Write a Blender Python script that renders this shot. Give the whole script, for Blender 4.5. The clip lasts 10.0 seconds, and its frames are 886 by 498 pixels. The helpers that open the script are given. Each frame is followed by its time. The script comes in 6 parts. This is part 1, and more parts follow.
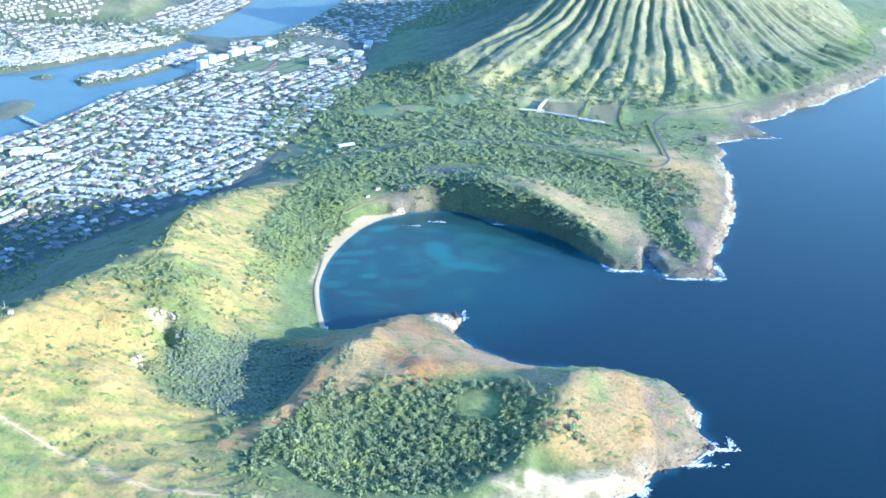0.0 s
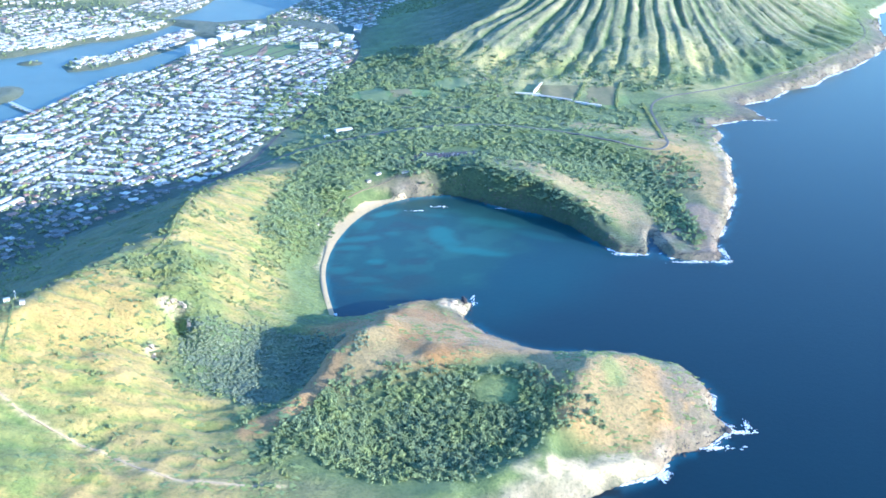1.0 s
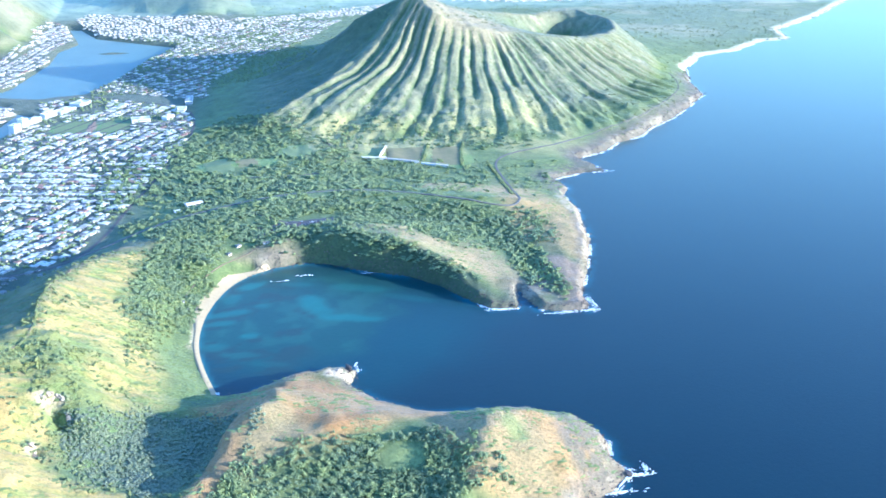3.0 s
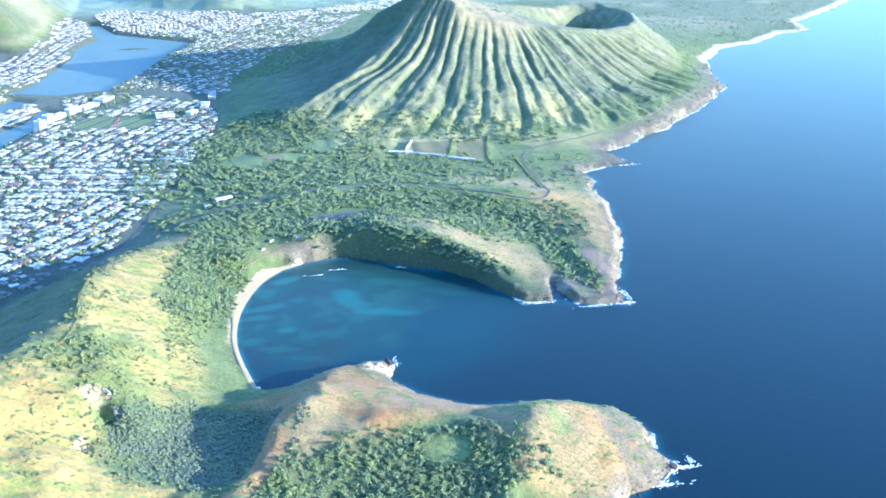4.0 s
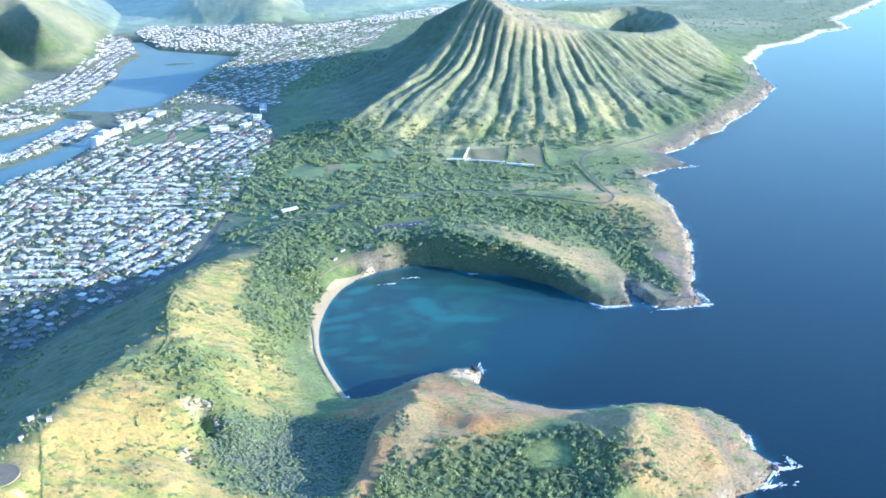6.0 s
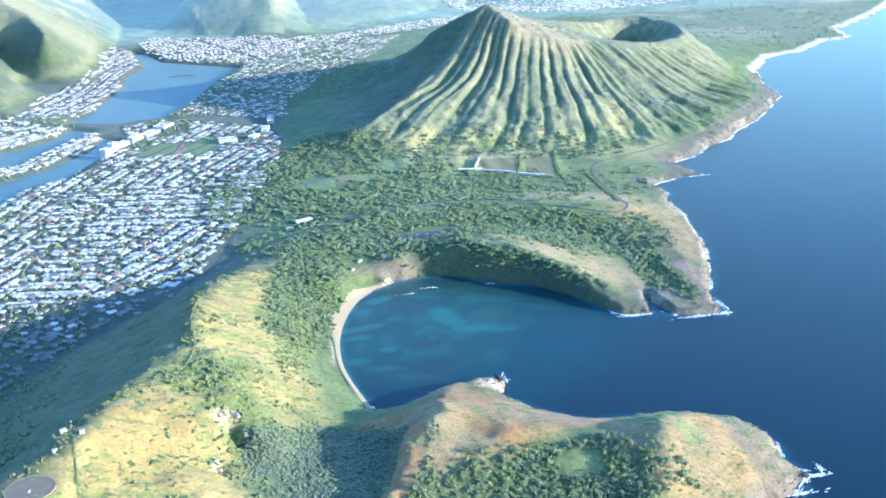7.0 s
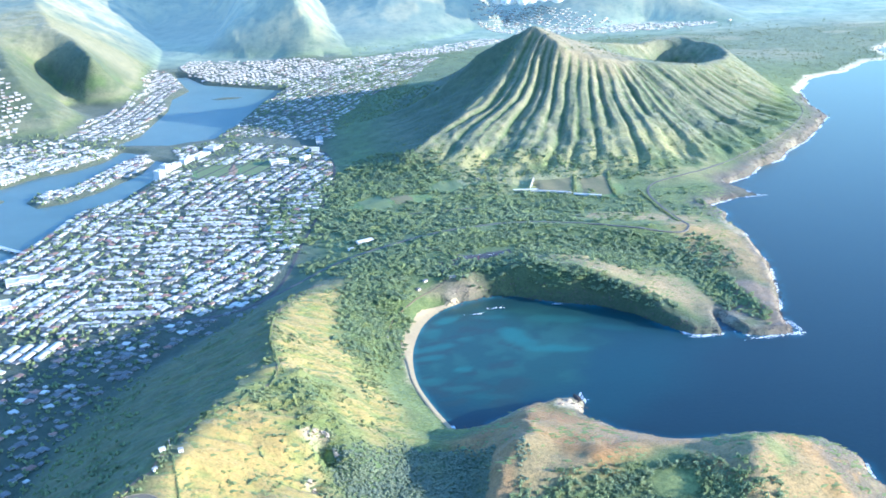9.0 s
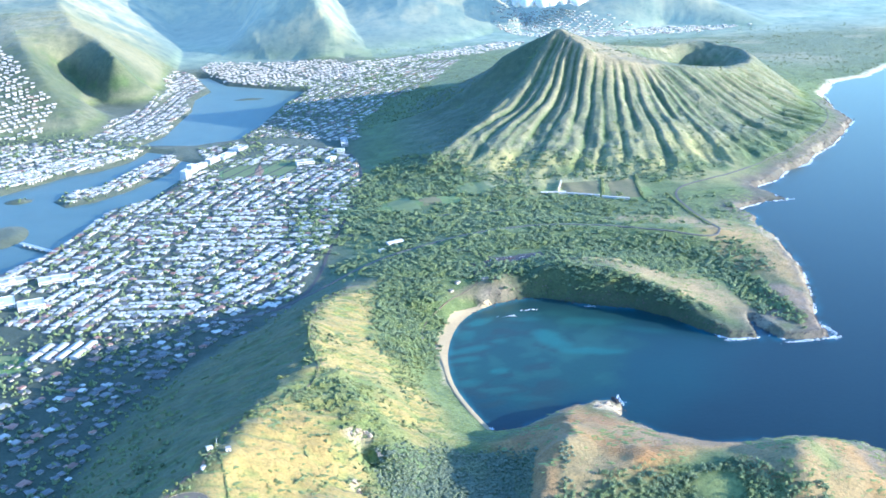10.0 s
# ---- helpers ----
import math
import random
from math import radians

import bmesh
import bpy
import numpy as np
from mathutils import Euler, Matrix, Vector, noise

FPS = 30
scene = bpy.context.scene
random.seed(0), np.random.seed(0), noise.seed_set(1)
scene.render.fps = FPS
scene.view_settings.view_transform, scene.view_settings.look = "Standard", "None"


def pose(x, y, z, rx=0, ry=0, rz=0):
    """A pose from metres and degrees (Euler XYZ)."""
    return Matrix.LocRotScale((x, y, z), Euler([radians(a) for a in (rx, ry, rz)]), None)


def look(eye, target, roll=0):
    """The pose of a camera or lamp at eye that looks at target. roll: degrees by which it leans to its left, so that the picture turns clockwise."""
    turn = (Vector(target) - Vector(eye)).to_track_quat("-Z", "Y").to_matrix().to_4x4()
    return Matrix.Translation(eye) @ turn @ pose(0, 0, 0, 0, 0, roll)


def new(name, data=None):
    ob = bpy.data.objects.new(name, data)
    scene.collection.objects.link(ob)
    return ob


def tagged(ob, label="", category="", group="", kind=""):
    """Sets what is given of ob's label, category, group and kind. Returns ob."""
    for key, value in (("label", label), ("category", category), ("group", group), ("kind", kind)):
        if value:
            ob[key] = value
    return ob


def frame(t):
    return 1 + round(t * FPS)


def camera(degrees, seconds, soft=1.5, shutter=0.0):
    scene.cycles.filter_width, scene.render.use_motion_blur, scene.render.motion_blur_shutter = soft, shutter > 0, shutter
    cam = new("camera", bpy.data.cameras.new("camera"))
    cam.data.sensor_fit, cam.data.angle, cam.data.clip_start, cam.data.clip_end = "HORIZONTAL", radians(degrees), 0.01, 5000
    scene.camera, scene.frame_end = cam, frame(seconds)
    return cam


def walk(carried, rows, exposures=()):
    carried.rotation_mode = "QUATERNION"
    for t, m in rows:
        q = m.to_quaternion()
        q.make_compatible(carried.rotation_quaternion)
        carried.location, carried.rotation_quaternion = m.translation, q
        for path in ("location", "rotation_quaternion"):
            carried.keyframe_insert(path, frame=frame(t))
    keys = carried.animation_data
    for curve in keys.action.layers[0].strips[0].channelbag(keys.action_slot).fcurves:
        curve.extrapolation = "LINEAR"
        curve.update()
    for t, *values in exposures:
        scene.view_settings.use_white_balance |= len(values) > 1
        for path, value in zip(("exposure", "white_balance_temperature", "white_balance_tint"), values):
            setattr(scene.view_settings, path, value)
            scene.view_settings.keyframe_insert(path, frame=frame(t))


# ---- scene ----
cam = camera(44.6, 10.0, 1.7)
PATH = [
    (0, (2.02, 0.21, 470.07), (1.75, 91.83, 430.00), 0.23),
    (0.5, (-13.31, 2.62, 470.06), (-12.93, 93.99, 429.42), 0.27),
    (1, (-28.49, 5.04, 470.05), (-26.55, 96.01, 428.57), 0.26),
    (1.5, (-43.52, 7.47, 470.04), (-37.77, 98.90, 429.94), -0.28),
    (1.7, (-49.50, 8.44, 470.03), (-40.04, 100.42, 431.95), -0.54),
    (2, (-58.43, 9.90, 470.02), (-40.65, 101.62, 434.35), 0.70),
    (2.5, (-73.20, 12.34, 469.99), (-54.01, 103.73, 434.22), 0.42),
    (4, (-116.85, 19.65, 469.89), (-98.36, 110.88, 433.33), 0.03),
    (4.2, (-122.59, 20.63, 469.87), (-103.99, 113.08, 436.63), -0.46),
    (4.5, (-131.19, 22.08, 469.85), (-111.28, 115.68, 440.80), -0.82),
    (5, (-145.44, 24.50, 469.80), (-126.01, 117.93, 439.90), -1.23),
    (5.5, (-159.60, 26.92, 469.75), (-140.92, 120.05, 438.50), -1.15),
    (6, (-173.69, 29.31, 469.69), (-157.09, 121.19, 433.86), -1.63),
    (6.2, (-179.31, 30.27, 469.67), (-162.51, 122.29, 434.32), -1.81),
    (7.3, (-210.02, 35.47, 469.52), (-192.60, 127.54, 434.61), -1.80),
    (7.5, (-215.57, 36.40, 469.49), (-198.74, 128.56, 434.52), -1.86),
    (8, (-229.43, 38.72, 469.42), (-212.92, 131.02, 434.65), -2.16),
    (8.5, (-243.24, 41.02, 469.33), (-227.19, 133.60, 435.11), -2.19),
    (9, (-257.02, 43.29, 469.25), (-241.08, 136.36, 436.33), -2.19),
    (9.5, (-270.77, 45.52, 469.16), (-255.25, 138.95, 437.06), -2.28),
    (10, (-284.50, 47.73, 469.06), (-269.34, 141.02, 436.39), -1.94),
]
EXPOSURES = [(0, 2.28, 5200, 12), (1.5, 2.30, 5150, 12), (2.1, 2.40, 5100, 12), (4.0, 2.40, 5150, 12), (5.0, 2.26, 5350, 12), (6.0, 2.20, 5350, 12), (10, 2.20, 5350, 12)]
walk(cam, [(t, look(eye, target, roll)) for t, eye, target, roll in PATH], exposures=EXPOSURES)

# ---- light: low morning sun from the sea side, blue sky ----
SUN_UP, SUN_TURN = 12.8, 24.0      # height of the sun, and how far it stands behind the line to the right
world = bpy.data.worlds.new("sky")
scene.world = world
world.use_nodes = True
wn, wl = world.node_tree.nodes, world.node_tree.links
sky = wn.new("ShaderNodeTexSky")
sky.sky_type = "NISHITA"
sky.sun_disc = False
sky.sun_elevation = radians(SUN_UP)
sky.sun_rotation = radians(90 + SUN_TURN)
sky.altitude, sky.air_density, sky.dust_density, sky.ozone_density = 200, 1.2, 1.0, 5.5
wl.new(sky.outputs[0], wn["Background"].inputs[0])
way, cut, lift = wn.new("ShaderNodeTexCoord"), wn.new("ShaderNodeVectorMath"), (-1.0, -1.0, 0.012)      # the haze at the horizon goes on below it
cut.operation = "MAXIMUM"
cut.inputs[1].default_value = lift
wl.new(way.outputs["Generated"], cut.inputs[0])
wl.new(cut.outputs[0], sky.inputs[0])
wn["Background"].inputs[1].default_value = 0.15
sun = new("sun", bpy.data.lights.new("sun", "SUN"))
sun.data.energy, sun.data.angle, sun.data.color = 2.65, radians(0.6), (1.0, 0.91, 0.73)
sun.matrix_world = look((math.cos(radians(SUN_TURN)), -math.sin(radians(SUN_TURN)), math.tan(radians(SUN_UP))), (0, 0, 0))


# ---- materials ----
def nodes_of(name):
    m = bpy.data.materials.new(name)
    m.use_nodes = True
    return m, m.node_tree.nodes, m.node_tree.links, m.node_tree.nodes["Principled BSDF"]


def noise_node(n, l, scale, detail=4.0, rough=0.6, vec=None):
    t = n.new("ShaderNodeTexNoise")
    t.inputs["Scale"].default_value, t.inputs["Detail"].default_value, t.inputs["Roughness"].default_value = scale, detail, rough
    if vec is not None:
        l.new(vec, t.inputs["Vector"])
    return t


def ramp_node(n, l, fac, stops):
    r = n.new("ShaderNodeValToRGB")
    el = r.color_ramp.elements
    while len(el) < len(stops):
        el.new(0.5)
    for e, (p, c) in zip(el, stops):
        e.position, e.color = p, (*c, 1)
    l.new(fac, r.inputs[0])
    return r


def mixed(n, l, kind, fac, a, b):
    m = n.new("ShaderNodeMix")
    m.data_type, m.blend_type = "RGBA", kind
    for sock, v in ((m.inputs[0], fac), (m.inputs[6], a), (m.inputs[7], b)):
        if isinstance(v, (int, float)):
            sock.default_value = v
        elif isinstance(v, tuple):
            sock.default_value = (*v, 1)
        else:
            l.new(v, sock)
    return m.outputs[2]


def bumped(n, l, bsdf, height, strength, distance):
    b = n.new("ShaderNodeBump")
    b.inputs["Strength"].default_value, b.inputs["Distance"].default_value = strength, distance
    l.new(height, b.inputs["Height"])
    l.new(b.outputs[0], bsdf.inputs["Normal"])


def plain(name, a, b, scale=1.0, rough=0.8, bump=0.0, random_tint=0.0, metal=0.0):
    """A surface whose colour wanders between a and b at two scales, with fine relief."""
    m, n, l, bsdf = nodes_of(name)
    co = n.new("ShaderNodeTexCoord")
    t1, t2 = noise_node(n, l, scale, 5, 0.65, co.outputs["Object"]), noise_node(n, l, scale * 7, 3, 0.6, co.outputs["Object"])
    f = mixed(n, l, "MIX", 0.4, t1.outputs[0], t2.outputs[0])
    c = ramp_node(n, l, f, [(0.33, a), (0.67, b)]).outputs[0]
    if random_tint:
        info = n.new("ShaderNodeObjectInfo")
        g = n.new("ShaderNodeNewGeometry")
        add = n.new("ShaderNodeMath")
        l.new(info.outputs["Random"], add.inputs[0])
        l.new(g.outputs["Random Per Island"], add.inputs[1])
        fr = n.new("ShaderNodeMath")
        fr.operation = "FRACT"
        l.new(add.outputs[0], fr.inputs[0])
        tint = ramp_node(n, l, fr.outputs[0], [(0.0, (1 - random_tint,) * 3), (0.5, (1.0,) * 3), (1.0, (1 + random_tint,) * 3)])
        c = mixed(n, l, "MULTIPLY", 1.0, c, tint.outputs[0])
    l.new(c, bsdf.inputs["Base Color"])
    bsdf.inputs["Roughness"].default_value, bsdf.inputs["Metallic"].default_value = rough, metal
    if bump:
        bumped(n, l, bsdf, f, 0.6, bump)
    return m


def covered(name, rough, bump, grain, haze_sheen=0.0, haze_glow=0.0):
    """Ground: its cover comes from the mesh's own colour layer, broken up by grain at two scales."""
    m, n, l, bsdf = nodes_of(name)
    at = n.new("ShaderNodeAttribute")
    at.attribute_name = "cover"
    g = n.new("ShaderNodeNewGeometry")
    t1 = noise_node(n, l, 1 / grain, 6, 0.7, g.outputs["Position"])
    t2 = noise_node(n, l, 1 / (grain * 6), 4, 0.6, g.outputs["Position"])
    k1 = ramp_node(n, l, t1.outputs[0], [(0.33, (0.58, 0.66, 0.55)), (0.46, (0.95, 0.97, 0.93)), (0.66, (1.30, 1.25, 1.16))])
    k2 = ramp_node(n, l, t2.outputs[0], [(0.3, (0.78, 0.84, 0.78)), (0.7, (1.22, 1.18, 1.12))])
    c = mixed(n, l, "MULTIPLY", 1.0, at.outputs["Color"], k1.outputs[0])
    c = mixed(n, l, "MULTIPLY", 1.0, c, k2.outputs[0])
    l.new(c, bsdf.inputs["Base Color"])
    bsdf.inputs["Roughness"].default_value = rough
    # bluish grazing layer stands in for haze over the distant ground
    bsdf.inputs["Sheen Weight"].default_value, bsdf.inputs["Sheen Roughness"].default_value, bsdf.inputs["Sheen Tint"].default_value = haze_sheen, 0.28, (0.6, 0.8, 1.0, 1)
    bumped(n, l, bsdf, t1.outputs[0], 0.7, bump)
    if haze_glow:
        # haze painted on as blue emission that rises with distance
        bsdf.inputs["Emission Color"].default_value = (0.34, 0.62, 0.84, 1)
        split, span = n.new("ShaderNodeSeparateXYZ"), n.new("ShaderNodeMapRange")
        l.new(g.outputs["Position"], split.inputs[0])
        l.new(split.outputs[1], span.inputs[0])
        span.inputs[1].default_value, span.inputs[2].default_value, span.inputs[3].default_value, span.inputs[4].default_value = 2960, 3260, 0.03, haze_glow
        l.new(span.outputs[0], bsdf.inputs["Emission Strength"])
    return m


def water_material(name, haze_sheen, gloss=0.5):
    m, n, l, bsdf = nodes_of(name)
    at = n.new("ShaderNodeAttribute")
    at.attribute_name = "cover"
    g = n.new("ShaderNodeNewGeometry")
    big = noise_node(n, l, 0.012, 5, 0.6, g.outputs["Position"])
    k = ramp_node(n, l, big.outputs[0], [(0.3, (0.85, 0.9, 0.92)), (0.7, (1.12, 1.08, 1.05))])
    l.new(mixed(n, l, "MULTIPLY", 1.0, at.outputs["Color"], k.outputs[0]), bsdf.inputs["Base Color"])
    bsdf.inputs["Roughness"].default_value, bsdf.inputs["IOR"].default_value = 0.3, 1.33
    # pale grazing layer lightens far water in place of haze
    bsdf.inputs["Sheen Weight"].default_value, bsdf.inputs["Sheen Roughness"].default_value, bsdf.inputs["Sheen Tint"].default_value = haze_sheen, 0.22, (0.55, 0.88, 0.88, 1)
    bsdf.inputs["Specular IOR Level"].default_value = gloss
    w = noise_node(n, l, 0.22, 5, 0.65, g.outputs["Position"])
    bumped(n, l, bsdf, w.outputs[0], 0.22, 0.5)
    return m


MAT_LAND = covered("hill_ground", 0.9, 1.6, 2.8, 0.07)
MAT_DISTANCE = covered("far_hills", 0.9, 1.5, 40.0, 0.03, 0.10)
MAT_SEA = water_material("sea_water", 0.47)
MAT_MARINA = water_material("marina_water", 0.14, 0.35)


# ---- the lie of the land ----
def sea_line():
    """The shore, point by point with the height of the bank behind it, from the near head round the bay to the far beach."""
    south = [(-6000, -400, 10), (-900, 380, 20), (-700, 430, 20), (-300, 470, 25), (-60, 540, 20), (50, 596, 14)]
    near_head = [(112, 631, 10), (141, 643, 6), (158, 667, 5), (185, 676, 4), (209, 700, 2), (199, 716, 6), (205, 745, 9),
                 (190, 785, 9), (150, 806, 8), (110, 815, 6), (86, 812, 5), (62, 822, 5), (38, 840, 6), (18, 860, 6), (8, 881, 6)]
    neck = [(18, 910, 4), (2, 914, 8), (-30, 905, 12), (-60, 890, 9), (-90, 880, 4), (-110, 889, 2)]
    beach = [(-122, 936, 1.5), (-129, 989, 1.5), (-125, 1048, 1.5), (-111, 1100, 1.5), (-94, 1138, 1.5), (-74, 1162, 2), (-43, 1180, 4), (-3, 1191, 6)]
    cliff = [(20, 1184, 22), (62, 1153, 27), (106, 1130, 23), (135, 1098, 18), (163, 1044, 11), (177, 1024, 4), (204, 1021, 5), (213, 1052, 7), (217, 1068, 5), (220, 1046, 8), (227, 1012, 6)]
    far_head = [(247, 1004, 4), (277, 1003, 5), (285, 1050, 8), (306, 1096, 9), (329, 1155, 9), (345, 1199, 9), (360, 1277, 8), (368, 1309, 7)]
    cape = [(366, 1376, 6), (382, 1400, 5), (378, 1450, 5), (431, 1474, 3), (467, 1477, 2), (443, 1545, 5), (498, 1575, 6), (538, 1622, 8), (592, 1654, 9), (624, 1698, 9)]
    coast = [(691, 1758, 8), (758, 1837, 6), (821, 1919, 5), (840, 2023, 4), (892, 2161, 2), (987, 2290, 2), (1093, 2332, 2), (1206, 2435, 2), (1292, 2450, 3), (1323, 2577, 3), (1540, 2765, 3), (1856, 3100, 3)]
    north = [(2600, 3900, 4), (5000, 5500, 6), (6000, 9000, 6), (-6000, 9000, 6)]
    return np.array(south + near_head + neck + beach + cliff + far_head + cape + coast + north, float)


MARINA = np.array([(-1300, 1150), (-660, 1400), (-600, 1490), (-586, 1523), (-562, 1594), (-527, 1700), (-479, 1734), (-425, 1876), (-405, 1950),
                   (-440, 1985), (-455, 1897), (-512, 1804), (-558, 1751), (-603, 1732), (-626, 1771), (-616, 1818), (-569, 1839), (-517, 1955), (-470, 2045),
                   (-505, 2072), (-531, 2001), (-574, 1953), (-628, 1930), (-675, 1877), (-719, 1831), (-1100, 1650)], float)
LAGOON = np.array([(-530, 2120), (-484, 2194), (-441, 2433), (-440, 2560), (-405, 2657), (-455, 2900), (-424, 2867), (-372, 2724), (-278, 2651),
                   (-187, 2581), (-245, 2429), (-297, 2238), (-341, 2123), (-420, 2095)], float)
ISLETS = [(-318, 2532, 36, 9), (-683, 1790, 22, 16), (-668, 1600, 34, 55)]      # x, y, half length, half width

